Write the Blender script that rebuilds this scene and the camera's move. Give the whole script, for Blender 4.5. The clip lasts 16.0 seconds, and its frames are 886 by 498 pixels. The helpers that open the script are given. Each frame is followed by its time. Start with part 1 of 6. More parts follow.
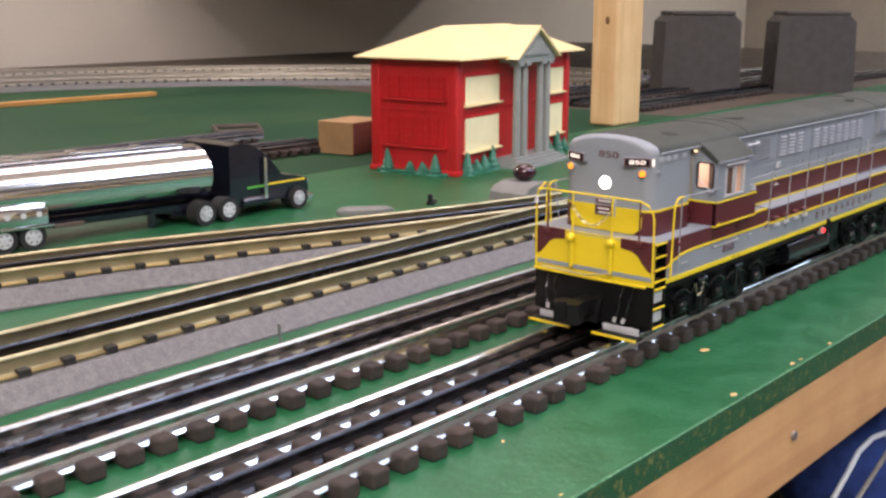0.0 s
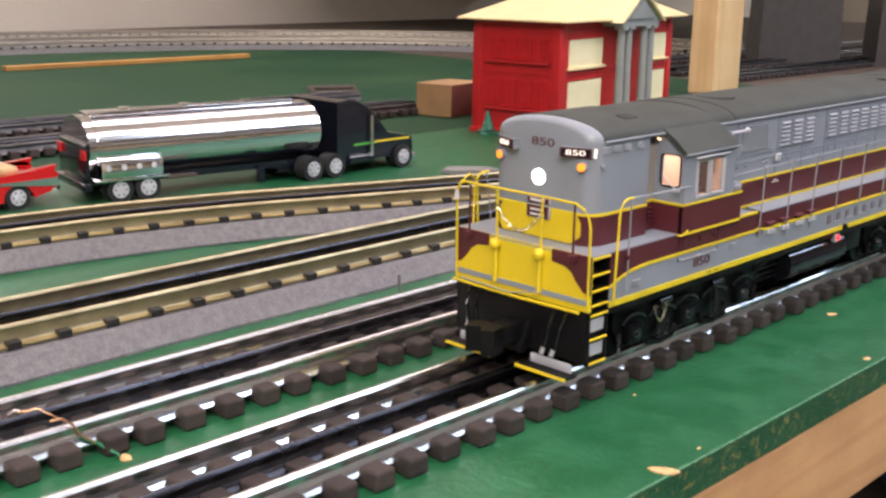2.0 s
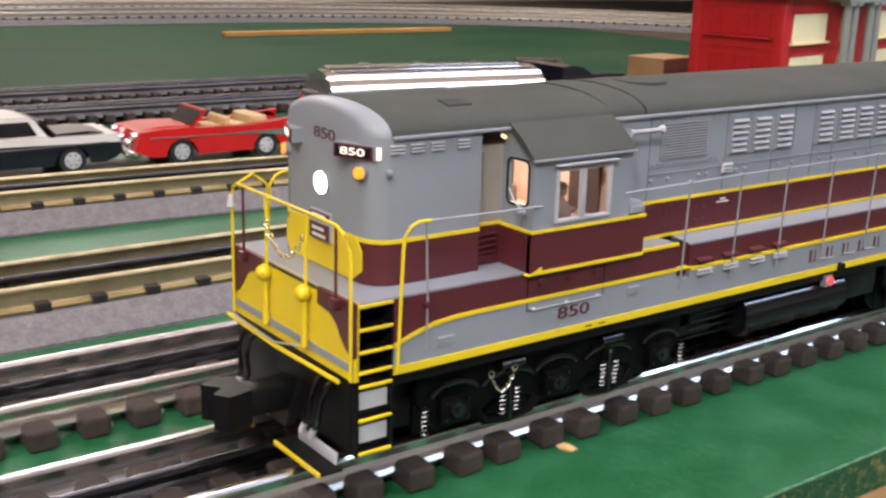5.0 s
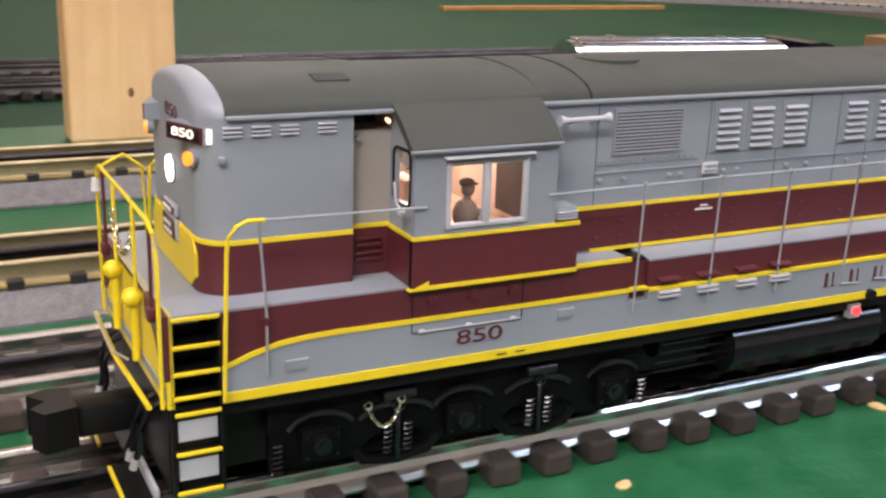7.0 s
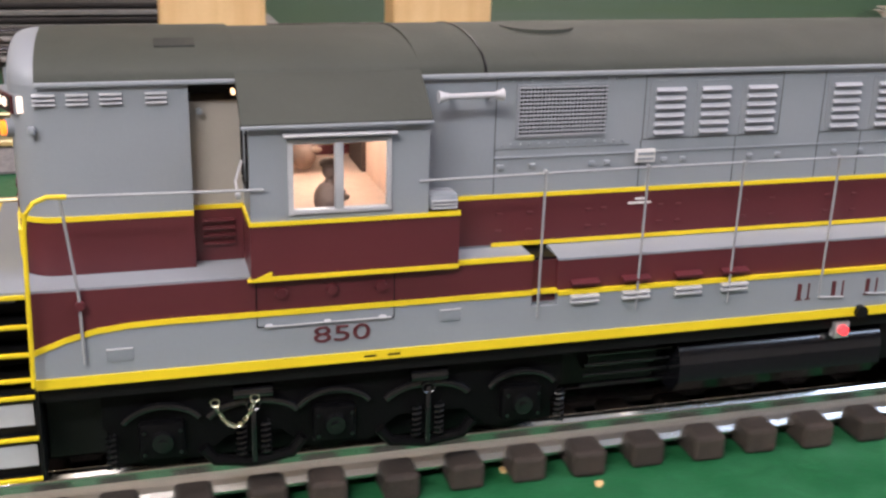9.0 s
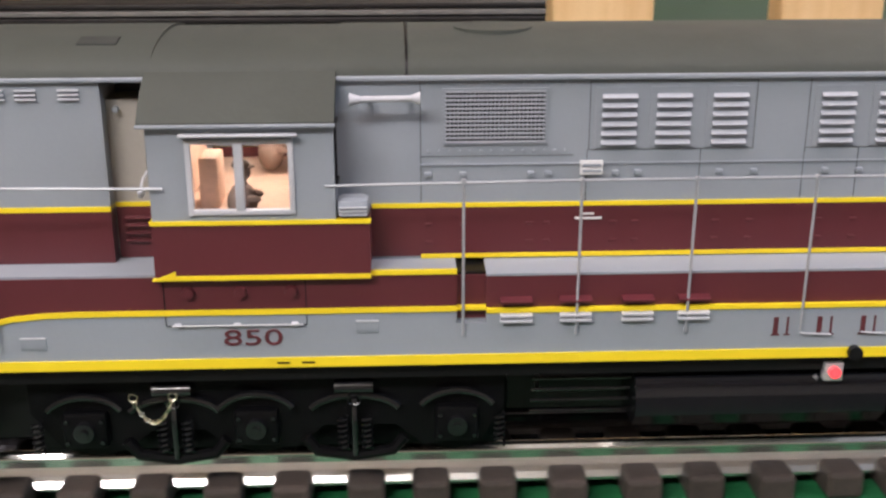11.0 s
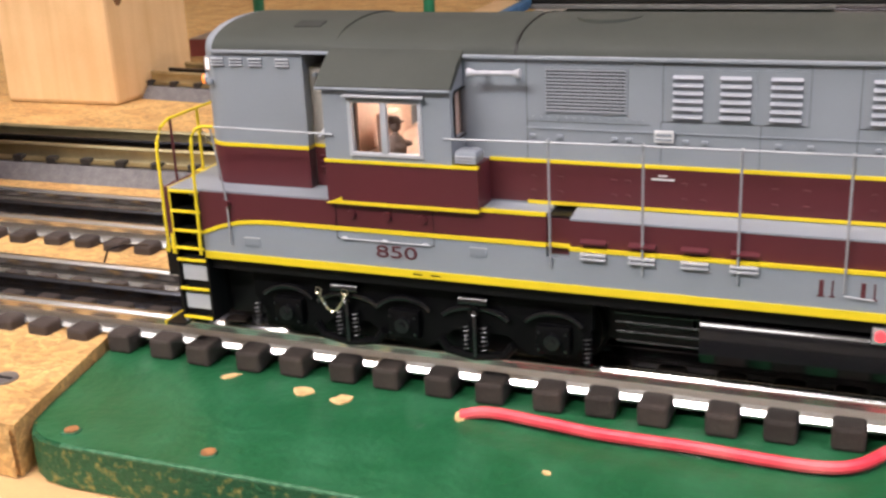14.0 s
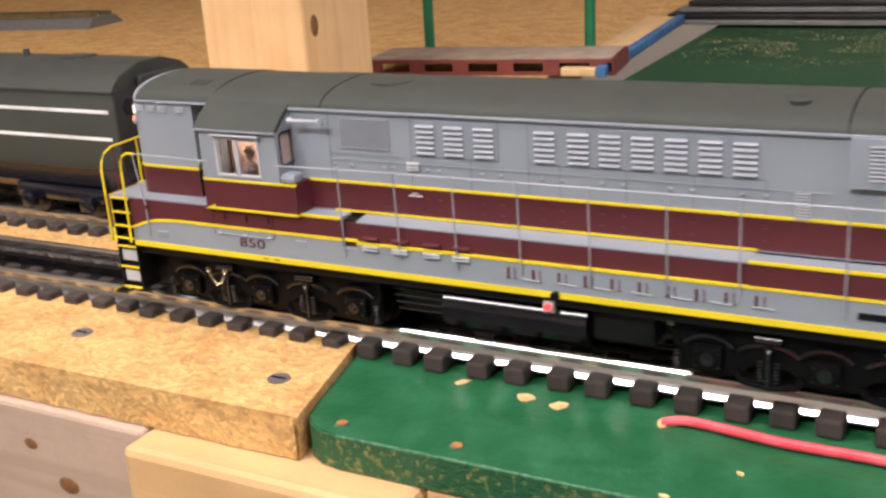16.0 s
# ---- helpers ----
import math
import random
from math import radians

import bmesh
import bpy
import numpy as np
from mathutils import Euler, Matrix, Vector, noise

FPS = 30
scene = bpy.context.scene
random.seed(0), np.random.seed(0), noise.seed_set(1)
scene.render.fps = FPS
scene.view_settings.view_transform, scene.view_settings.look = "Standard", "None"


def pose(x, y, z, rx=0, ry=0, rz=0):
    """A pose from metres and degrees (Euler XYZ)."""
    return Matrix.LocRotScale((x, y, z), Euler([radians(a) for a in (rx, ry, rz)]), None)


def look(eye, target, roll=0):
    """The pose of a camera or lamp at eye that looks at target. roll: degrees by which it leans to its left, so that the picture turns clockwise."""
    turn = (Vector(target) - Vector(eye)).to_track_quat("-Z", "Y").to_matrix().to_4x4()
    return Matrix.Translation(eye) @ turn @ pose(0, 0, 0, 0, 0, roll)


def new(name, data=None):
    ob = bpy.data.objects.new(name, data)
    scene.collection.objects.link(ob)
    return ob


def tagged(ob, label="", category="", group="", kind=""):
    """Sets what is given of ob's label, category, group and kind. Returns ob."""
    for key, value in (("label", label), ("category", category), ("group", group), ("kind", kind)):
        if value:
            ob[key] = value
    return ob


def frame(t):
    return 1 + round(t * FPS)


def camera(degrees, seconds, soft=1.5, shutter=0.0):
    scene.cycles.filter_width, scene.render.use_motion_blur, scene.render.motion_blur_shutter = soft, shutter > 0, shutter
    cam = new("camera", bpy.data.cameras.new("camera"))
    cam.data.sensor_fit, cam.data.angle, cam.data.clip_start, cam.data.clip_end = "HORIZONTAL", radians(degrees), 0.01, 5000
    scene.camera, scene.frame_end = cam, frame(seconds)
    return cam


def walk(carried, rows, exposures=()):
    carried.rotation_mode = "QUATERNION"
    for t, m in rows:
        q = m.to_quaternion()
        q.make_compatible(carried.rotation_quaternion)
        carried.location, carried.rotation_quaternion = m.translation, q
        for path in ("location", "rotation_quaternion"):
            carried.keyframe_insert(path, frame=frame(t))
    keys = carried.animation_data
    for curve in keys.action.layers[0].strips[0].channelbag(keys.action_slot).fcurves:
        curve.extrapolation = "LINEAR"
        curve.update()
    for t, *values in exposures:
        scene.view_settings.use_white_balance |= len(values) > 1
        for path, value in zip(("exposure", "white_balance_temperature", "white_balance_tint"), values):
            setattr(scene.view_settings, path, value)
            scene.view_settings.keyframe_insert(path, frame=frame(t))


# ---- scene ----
# Camera: seconds, eye, yaw (to the left from +y), pitch, roll.
cam = camera(43.71, 16.0, soft=2.5, shutter=0.4)
ROWS = [
    (0, -0.4267, -0.2681, 0.1616, -49.27, -12.77, 0.11),
    (0.5, -0.4250, -0.2623, 0.1569, -48.67, -13.43, 0.13),
    (1, -0.4304, -0.2589, 0.1553, -47.56, -13.90, 0.36),
    (1.5, -0.4366, -0.2552, 0.1552, -46.54, -14.00, 0.67),
    (2, -0.4425, -0.2513, 0.1524, -45.40, -14.24, 0.82),
    (2.5, -0.4424, -0.2507, 0.1518, -44.84, -14.50, 0.83),
    (3, -0.4452, -0.2496, 0.1515, -44.26, -14.61, 0.84),
    (3.5, -0.4570, -0.2484, 0.1508, -42.89, -14.37, 0.99),
    (4, -0.4635, -0.2440, 0.1437, -40.46, -14.55, 1.05),
    (4.5, -0.4757, -0.2433, 0.1414, -38.58, -14.67, 1.80),
    (4.7, -0.4798, -0.2429, 0.1405, -37.84, -14.89, 1.77),
    (6.8, -0.5241, -0.2371, 0.1339, -27.84, -16.43, 1.90),
    (7, -0.5322, -0.2363, 0.1335, -27.12, -16.52, 1.92),
    (7.5, -0.5485, -0.2382, 0.1325, -24.09, -16.98, 1.94),
    (8, -0.5618, -0.2395, 0.1319, -21.42, -17.39, 1.58),
    (8.5, -0.5776, -0.2389, 0.1322, -18.67, -17.78, 1.55),
    (9, -0.5940, -0.2372, 0.1312, -15.97, -18.26, 1.32),
    (9.5, -0.6136, -0.2358, 0.1295, -12.59, -18.78, 1.27),
    (10, -0.6284, -0.2363, 0.1306, -10.10, -18.66, 0.73),
    (10.2, -0.6373, -0.2360, 0.1302, -8.50, -18.26, 0.55),
    (12.3, -0.7259, -0.2527, 0.1330, 9.98, -18.57, -2.44),
    (12.5, -0.7386, -0.2574, 0.1361, 12.43, -19.16, -3.01),
    (13, -0.7727, -0.2702, 0.1404, 16.51, -20.89, -3.66),
    (13.5, -0.7884, -0.2761, 0.1370, 20.43, -19.39, -3.12),
    (14, -0.7988, -0.2808, 0.1386, 22.15, -18.96, -2.64),
    (14.5, -0.8144, -0.2800, 0.1356, 23.40, -19.12, -2.33),
    (15, -0.8234, -0.2853, 0.1417, 26.26, -19.75, -2.74),
    (15.5, -0.8186, -0.3089, 0.1571, 28.26, -19.89, -3.41),
    (16, -0.8010, -0.3418, 0.1726, 29.09, -19.01, -3.91),
]


def aim(x, y, z, yaw, pitch, roll):
    a, b = radians(yaw), radians(pitch)
    ahead = Vector((-math.sin(a) * math.cos(b), math.cos(a) * math.cos(b), math.sin(b)))
    return look((x, y, z), Vector((x, y, z)) + ahead, roll)


EXPOSURES = [(0.0, 0.14), (3.0, 0.08), (7.0, -0.02), (10.0, -0.04), (12.5, -0.06), (16.0, -0.04)]
walk(cam, [(t, aim(*row)) for t, *row in ROWS], EXPOSURES)

# Way of the locomotive along its track: seconds, metres run.
RUN = [(0, -0.0000), (0.5, 0.0339), (1, 0.0679), (1.5, 0.1022), (2, 0.1368), (2.5, 0.1708), (3, 0.2052), (3.5, 0.2396), (4, 0.2733), (4.5, 0.3084), (7, 0.4768), (7.5, 0.5107), (8, 0.5452), (8.5, 0.5803), (9, 0.6154), (9.5, 0.6504), (10, 0.6859), (12.5, 0.8664), (13, 0.9021), (13.5, 0.9374), (14, 0.9724), (14.5, 1.0074), (15, 1.0426), (15.5, 1.0780), (16, 1.1140)]

# ---- light ----
world = bpy.data.worlds.new("world")
scene.world = world
world.use_nodes = True
world.node_tree.nodes["Background"].inputs[0].default_value = (1.0, 0.9, 0.78, 1)
world.node_tree.nodes["Background"].inputs[1].default_value = 0.05


def ceiling_lamp(x, y, z, power, sx, sy, colour):
    """A bare tube lamp: it shines down, and more weakly up at the ceiling."""
    for share, turn in ((0.58, 0), (0.42, 180)):
        data = bpy.data.lights.new("ceiling_lamp_light", "AREA")
        data.shape, data.size, data.size_y, data.energy, data.color = "RECTANGLE", sx, sy, power * share, colour
        new("ceiling_lamp_light", data).matrix_basis = pose(x, y, z + (0.01 if turn else 0), turn)


WARM, COOL, BLUISH = (1.0, 0.95, 0.98), (1.0, 0.84, 0.93), (0.56, 0.70, 1.0)
ceiling_lamp(-1.36, -1.05, 1.12, 56.0, 1.0, 0.20, WARM)
ceiling_lamp(-0.10, -0.24, 1.12, 32.0, 3.2, 0.26, COOL)
ceiling_lamp(1.75, -1.00, 1.12, 44.0, 2.6, 0.20, BLUISH)
ceiling_lamp(0.80, 0.75, 1.12, 9.0, 1.0, 0.30, COOL)
ceiling_lamp(0.175, 1.80, 1.12, 17.0, 0.14, 0.7, WARM)
# Assumed lamp, never in view, added to brighten the far right wall.
ceiling_lamp(4.00, 0.50, 1.12, 26.0, 0.14, 0.5, WARM)


# ---- materials ----
def mat(name, colour, rough=0.6, metal=0.0, var=0.12, scale=60.0, bump=0.15, fine=900.0, coat=0.0, emit=0.0, spec=0.5, second=None, patch=0.6, shift=0.0):
    """A surface with two scales of variation: patches (scale) and grain (fine), in cycles a metre."""
    m = bpy.data.materials.new(name)
    m.use_nodes = True
    nt = m.node_tree
    bsdf = nt.nodes["Principled BSDF"]
    tc = nt.nodes.new("ShaderNodeTexCoord")
    big = nt.nodes.new("ShaderNodeTexNoise")
    big.inputs["Scale"].default_value, big.inputs["Detail"].default_value = scale, 6
    small = nt.nodes.new("ShaderNodeTexNoise")
    small.inputs["Scale"].default_value, small.inputs["Detail"].default_value = fine, 3
    nt.links.new(tc.outputs["Object"], big.inputs["Vector"])
    nt.links.new(tc.outputs["Object"], small.inputs["Vector"])
    ramp = nt.nodes.new("ShaderNodeMapRange")
    ramp.inputs["From Min"].default_value, ramp.inputs["From Max"].default_value = patch - 0.2, patch + 0.15
    nt.links.new(big.outputs["Fac"], ramp.inputs["Value"])
    mix = nt.nodes.new("ShaderNodeMix")
    mix.data_type = "RGBA"
    c2 = second or tuple(v * (1 - 2.2 * var) for v in colour)
    mix.inputs["A"].default_value, mix.inputs["B"].default_value = (*colour, 1), (*c2, 1)
    nt.links.new(ramp.outputs["Result"], mix.inputs["Factor"])
    hsv = nt.nodes.new("ShaderNodeHueSaturation")
    val = nt.nodes.new("ShaderNodeMapRange")
    val.inputs["To Min"].default_value, val.inputs["To Max"].default_value = 1 - var, 1 + var
    nt.links.new(small.outputs["Fac"], val.inputs["Value"])
    nt.links.new(mix.outputs["Result"], hsv.inputs["Color"])
    if shift:
        info = nt.nodes.new("ShaderNodeObjectInfo")
        mul = nt.nodes.new("ShaderNodeMath")
        mul.operation = "MULTIPLY_ADD"
        mul.inputs[1].default_value, mul.inputs[2].default_value = shift, 1 - shift / 2
        prod = nt.nodes.new("ShaderNodeMath")
        prod.operation = "MULTIPLY"
        nt.links.new(info.outputs["Random"], mul.inputs[0])
        nt.links.new(mul.outputs[0], prod.inputs[0])
        nt.links.new(val.outputs["Result"], prod.inputs[1])
        nt.links.new(prod.outputs[0], hsv.inputs["Value"])
    else:
        nt.links.new(val.outputs["Result"], hsv.inputs["Value"])
    nt.links.new(hsv.outputs["Color"], bsdf.inputs["Base Color"])
    rr = nt.nodes.new("ShaderNodeMapRange")
    rr.inputs["To Min"].default_value, rr.inputs["To Max"].default_value = max(0.02, rough * 0.8), min(1, rough * 1.2)
    nt.links.new(big.outputs["Fac"], rr.inputs["Value"])
    nt.links.new(rr.outputs["Result"], bsdf.inputs["Roughness"])
    bsdf.inputs["Metallic"].default_value = metal
    bsdf.inputs["Specular IOR Level"].default_value = spec
    bsdf.inputs["Coat Weight"].default_value = coat
    if bump:
        b = nt.nodes.new("ShaderNodeBump")
        b.inputs["Strength"].default_value, b.inputs["Distance"].default_value = bump, 0.0004
        nt.links.new(small.outputs["Fac"], b.inputs["Height"])
        nt.links.new(b.outputs["Normal"], bsdf.inputs["Normal"])
    if emit:
        bsdf.inputs["Emission Color"].default_value = (*colour, 1)
        bsdf.inputs["Emission Strength"].default_value = emit
    return m


def wood_mat(name, colour, dark, along=0, scale=1.0, rough=0.6):
    """Sawn timber: long grain along one axis, growth bands and a fine tooth."""
    m = mat(name, colour, rough, var=0.08, scale=25, fine=700, second=tuple(0.5 * (a + b) for a, b in zip(colour, dark)))
    nt = m.node_tree
    tc = next(n for n in nt.nodes if n.type == "TEX_COORD")
    mp = nt.nodes.new("ShaderNodeMapping")
    sc = [60.0 * scale] * 3
    sc[along] = 3.0 * scale
    mp.inputs["Scale"].default_value = sc
    nt.links.new(tc.outputs["Object"], mp.inputs["Vector"])
    gr = nt.nodes.new("ShaderNodeTexNoise")
    gr.inputs["Scale"].default_value, gr.inputs["Detail"].default_value, gr.inputs["Distortion"].default_value = 1.4, 5, 0.8
    nt.links.new(mp.outputs["Vector"], gr.inputs["Vector"])
    mr = nt.nodes.new("ShaderNodeMapRange")
    mr.inputs["From Min"].default_value, mr.inputs["From Max"].default_value = 0.42, 0.72
    nt.links.new(gr.outputs["Fac"], mr.inputs["Value"])
    mix = nt.nodes.new("ShaderNodeMix")
    mix.data_type = "RGBA"
    mix.inputs["B"].default_value = (*dark, 1)
    mul = nt.nodes.new("ShaderNodeMath")
    mul.operation = "MULTIPLY"
    mul.inputs[1].default_value = 0.55
    nt.links.new(mr.outputs["Result"], mul.inputs[0])
    nt.links.new(mul.outputs[0], mix.inputs["Factor"])
    hsv = next(n for n in nt.nodes if n.type == "HUE_SAT")
    bsdf = nt.nodes["Principled BSDF"]
    nt.links.new(hsv.outputs["Color"], mix.inputs["A"])
    nt.links.new(mix.outputs["Result"], bsdf.inputs["Base Color"])
    return m


def strand_mat(name):
    """Pressed board: flakes of differing tone, dark gaps and a rough tooth."""
    m = mat(name, (0.66, 0.42, 0.155), 0.8, var=0.24, scale=45, fine=520, bump=2.2, second=(0.52, 0.29, 0.095), patch=0.55)
    nt = m.node_tree
    tc = next(n for n in nt.nodes if n.type == "TEX_COORD")
    warp = nt.nodes.new("ShaderNodeTexNoise")
    warp.inputs["Scale"].default_value = 60
    add = nt.nodes.new("ShaderNodeMixRGB")
    add.blend_type = "ADD"
    add.inputs["Fac"].default_value = 0.02
    nt.links.new(tc.outputs["Object"], warp.inputs["Vector"])
    nt.links.new(tc.outputs["Object"], add.inputs["Color1"])
    nt.links.new(warp.outputs["Color"], add.inputs["Color2"])
    mp = nt.nodes.new("ShaderNodeMapping")
    mp.inputs["Scale"].default_value = (300, 560, 560)
    vor = nt.nodes.new("ShaderNodeTexVoronoi")
    vor.inputs["Scale"].default_value = 1.0
    nt.links.new(add.outputs["Color"], mp.inputs["Vector"])
    nt.links.new(mp.outputs["Vector"], vor.inputs["Vector"])
    mr = nt.nodes.new("ShaderNodeMapRange")
    mr.inputs["To Min"].default_value, mr.inputs["To Max"].default_value = 0.70, 1.18
    sep = nt.nodes.new("ShaderNodeSeparateColor")
    nt.links.new(vor.outputs["Color"], sep.inputs["Color"])
    nt.links.new(sep.outputs["Red"], mr.inputs["Value"])
    hsv = next(n for n in nt.nodes if n.type == "HUE_SAT")
    tone = nt.nodes.new("ShaderNodeHueSaturation")
    nt.links.new(hsv.outputs["Color"], tone.inputs["Color"])
    nt.links.new(mr.outputs["Result"], tone.inputs["Value"])
    nt.links.new(tone.outputs["Color"], nt.nodes["Principled BSDF"].inputs["Base Color"])
    return m


GREEN = mat("green_paint", (0.011, 0.098, 0.034), 0.40, var=0.2, scale=55, fine=260, bump=1.0, second=(0.026, 0.140, 0.060), patch=0.62)
GREEN_EDGE = mat("green_paint_worn", (0.010, 0.082, 0.030), 0.55, var=0.3, scale=420, fine=900, bump=1.6, second=(0.44, 0.33, 0.08), patch=0.74)
# Same green as the near board with dusty patches, darkened for the dimmer far light.
GREEN_DUSTY_SHADED = mat("green_paint_dusty_shaded", (0.010, 0.050, 0.022), 0.7, spec=0.2, var=0.15, scale=5, fine=300, second=(0.030, 0.072, 0.030), patch=0.58)
OSB = strand_mat("chipboard")
PINE = wood_mat("pine", (0.76, 0.53, 0.27), (0.60, 0.36, 0.15), along=2)
PINE_X = wood_mat("pine_rail", (0.60, 0.36, 0.16), (0.40, 0.20, 0.08), along=0)
PLY = wood_mat("plywood", (0.62, 0.40, 0.18), (0.48, 0.28, 0.12), along=0)
TIE = mat("brown_tie_wood", (0.030, 0.022, 0.018), 0.75, var=0.3, scale=150, fine=1500, bump=0.6, second=(0.050, 0.036, 0.028), shift=0.5)
STEEL = mat("rail_steel", (0.70, 0.69, 0.67), 0.24, 1.0, var=0.06, scale=40, fine=900, bump=0.05)
DULLSTEEL = mat("dull_old_rail", (0.13, 0.125, 0.12), 0.45, 1.0, var=0.2, scale=40)
BLACKRAIL = mat("blackened_rail", (0.075, 0.075, 0.085), 0.26, 1.0, var=0.2, scale=40)
BRASSY = mat("nickel_rail_yellowed", (0.46, 0.40, 0.24), 0.40, 1.0, var=0.12, scale=60, second=(0.30, 0.25, 0.14))
NICKEL = mat("dull_nickel_rail", (0.30, 0.28, 0.23), 0.36, 1.0, var=0.1, scale=30)
BED = mat("grey_roadbed_plastic", (0.115, 0.112, 0.112), 0.6, var=0.45, scale=260, fine=900, bump=0.9, second=(0.17, 0.165, 0.16), patch=0.55)
BEDBLACK = mat("black_tie_plastic", (0.018, 0.016, 0.015), 0.5, var=0.2)
WHITE_WALL = mat("wall_paint", (0.76, 0.70, 0.60), 0.85, var=0.04, scale=3, fine=120, bump=0.1)
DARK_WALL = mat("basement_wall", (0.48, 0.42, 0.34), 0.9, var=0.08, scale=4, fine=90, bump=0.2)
FLOOR = mat("concrete_floor", (0.10, 0.09, 0.085), 0.8, var=0.15, scale=4, fine=90)


# ---- geometry helpers ----
def add_box(bm, x0, x1, y0, y1, z0, z1, bevel=0.0):
    r = bmesh.ops.create_cube(bm, size=1.0, matrix=Matrix.Translation(((x0 + x1) / 2, (y0 + y1) / 2, (z0 + z1) / 2)) @ Matrix.Diagonal((abs(x1 - x0), abs(y1 - y0), abs(z1 - z0), 1)))
    if bevel:
        vs = set(r["verts"])
        es = [e for e in bm.edges if e.verts[0] in vs and e.verts[1] in vs]
        bmesh.ops.bevel(bm, geom=es, offset=bevel, segments=2, affect="EDGES", profile=0.5)
    return r["verts"]


def box(x0, x1, y0, y1, z0, z1, bevel=0.0):
    bm = bmesh.new()
    add_box(bm, x0, x1, y0, y1, z0, z1, bevel)
    return bm


def add_cyl(bm, p, q, r, seg=16, r2=None):
    p, q = Vector(p), Vector(q)
    d = q - p
    m = Matrix.Translation((p + q) / 2) @ d.to_track_quat("Z", "Y").to_matrix().to_4x4()
    return bmesh.ops.create_cone(bm, cap_ends=True, segments=seg, radius1=r, radius2=r if r2 is None else r2, depth=d.length, matrix=m)["verts"]


def cyl(p, q, r, seg=16, r2=None):
    bm = bmesh.new()
    add_cyl(bm, p, q, r, seg, r2)
    return bm


def add_tube(bm, pts, r, seg=8):
    """A round rod along points, with rings turned half-way at the bends."""
    pts = [Vector(p) for p in pts]
    rings = []
    for i, p in enumerate(pts):
        a = (pts[i] - pts[i - 1]).normalized() if i else (pts[1] - pts[0]).normalized()
        b = (pts[i + 1] - pts[i]).normalized() if i + 1 < len(pts) else a
        d = (a + b).normalized()
        up = Vector((0, 0, 1)) if abs(d.z) < 0.9 else Vector((0, 1, 0))
        u = d.cross(up).normalized()
        v = u.cross(d)
        rings.append([bm.verts.new(p + r * (math.cos(k * 2 * math.pi / seg) * u + math.sin(k * 2 * math.pi / seg) * v)) for k in range(seg)])
    for a, b in zip(rings, rings[1:]):
        for k in range(seg):
            bm.faces.new((a[k], a[(k + 1) % seg], b[(k + 1) % seg], b[k]))
    bm.faces.new(rings[0])
    bm.faces.new(list(reversed(rings[-1])))


def tube(pts, r, seg=8):
    bm = bmesh.new()
    add_tube(bm, pts, r, seg)
    return bm


def arc(cx, cz, r, a0, a1, n):
    return [(cx + r * math.cos(radians(a0 + (a1 - a0) * k / n)), cz + r * math.sin(radians(a0 + (a1 - a0) * k / n))) for k in range(n + 1)]


def add_prism(bm, outline, axis, lo, hi):
    """An outline of 2D points drawn out along an axis: x takes (y, z), y takes (x, z), z takes (x, y)."""
    def at(p, d):
        return {"x": (d, p[0], p[1]), "y": (p[0], d, p[1]), "z": (p[0], p[1], d)}[axis]
    a = [bm.verts.new(at(p, lo)) for p in outline]
    b = [bm.verts.new(at(p, hi)) for p in outline]
    bm.faces.new(a)
    bm.faces.new(list(reversed(b)))
    n = len(outline)
    for k in range(n):
        bm.faces.new((a[k], b[k], b[(k + 1) % n], a[(k + 1) % n]))
    bmesh.ops.recalc_face_normals(bm, faces=bm.faces[:])


def prism(outline, axis, lo, hi):
    bm = bmesh.new()
    add_prism(bm, outline, axis, lo, hi)
    return bm


def mesh_of(name, bm, material, smooth=False):
    bmesh.ops.recalc_face_normals(bm, faces=bm.faces[:])
    me = bpy.data.meshes.new(name)
    bm.to_mesh(me)
    bm.free()
    me.materials.append(material)
    if smooth:
        for p in me.polygons:
            p.use_smooth = True
        me.set_sharp_from_angle(angle=radians(35))
    return me


def part(name, bm, material, parent=None, label="", smooth=True):
    ob = new(name, mesh_of(name, bm, material, smooth))
    ob.parent = parent
    if label:
        tagged(ob, label)
    return ob


def thing(name, label, category, m=None, group="", kind=""):
    ob = new(name)
    ob.empty_display_size = 0.01
    if m is not None:
        ob.matrix_basis = m
    return tagged(ob, label, category, group, kind)


# ---- structure ----
def setting(name, bm, material, label):
    ob = part(name, bm, material, None, "", False)
    return tagged(ob, label, name.split("_")[0], kind="structure")


setting("floor", box(-4.0, 5.0, -3.0, 4.0, -1.05, -1.0), FLOOR, "dark concrete basement floor under the layout")
setting("ceiling", box(-4.0, 5.0, -3.0, 4.0, 1.3, 1.35), WHITE_WALL, "plain pale basement ceiling")
setting("wall_north", box(-4.0, 5.0, 2.3, 2.4, -1.0, 1.3), WHITE_WALL, "off-white painted basement wall behind the layout")
setting("wall_south", box(-4.0, 5.0, -3.0, -2.9, -1.0, 1.3), WHITE_WALL, "plain basement wall")
setting("wall_west", box(-4.0, -3.9, -2.9, 2.3, -1.0, 1.3), WHITE_WALL, "plain basement wall")
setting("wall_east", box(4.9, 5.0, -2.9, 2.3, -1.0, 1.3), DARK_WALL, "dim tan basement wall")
# Added out of view: blocks the lamps so the north wall darkens to the right.
setting("wall_soffit", box(1.285, 2.70, 0.95, 2.298, 0.31, 1.298), DARK_WALL, "plain unseen box under the ceiling, added to shade the far wall")
EDGE = -0.0785
bm = bmesh.new()
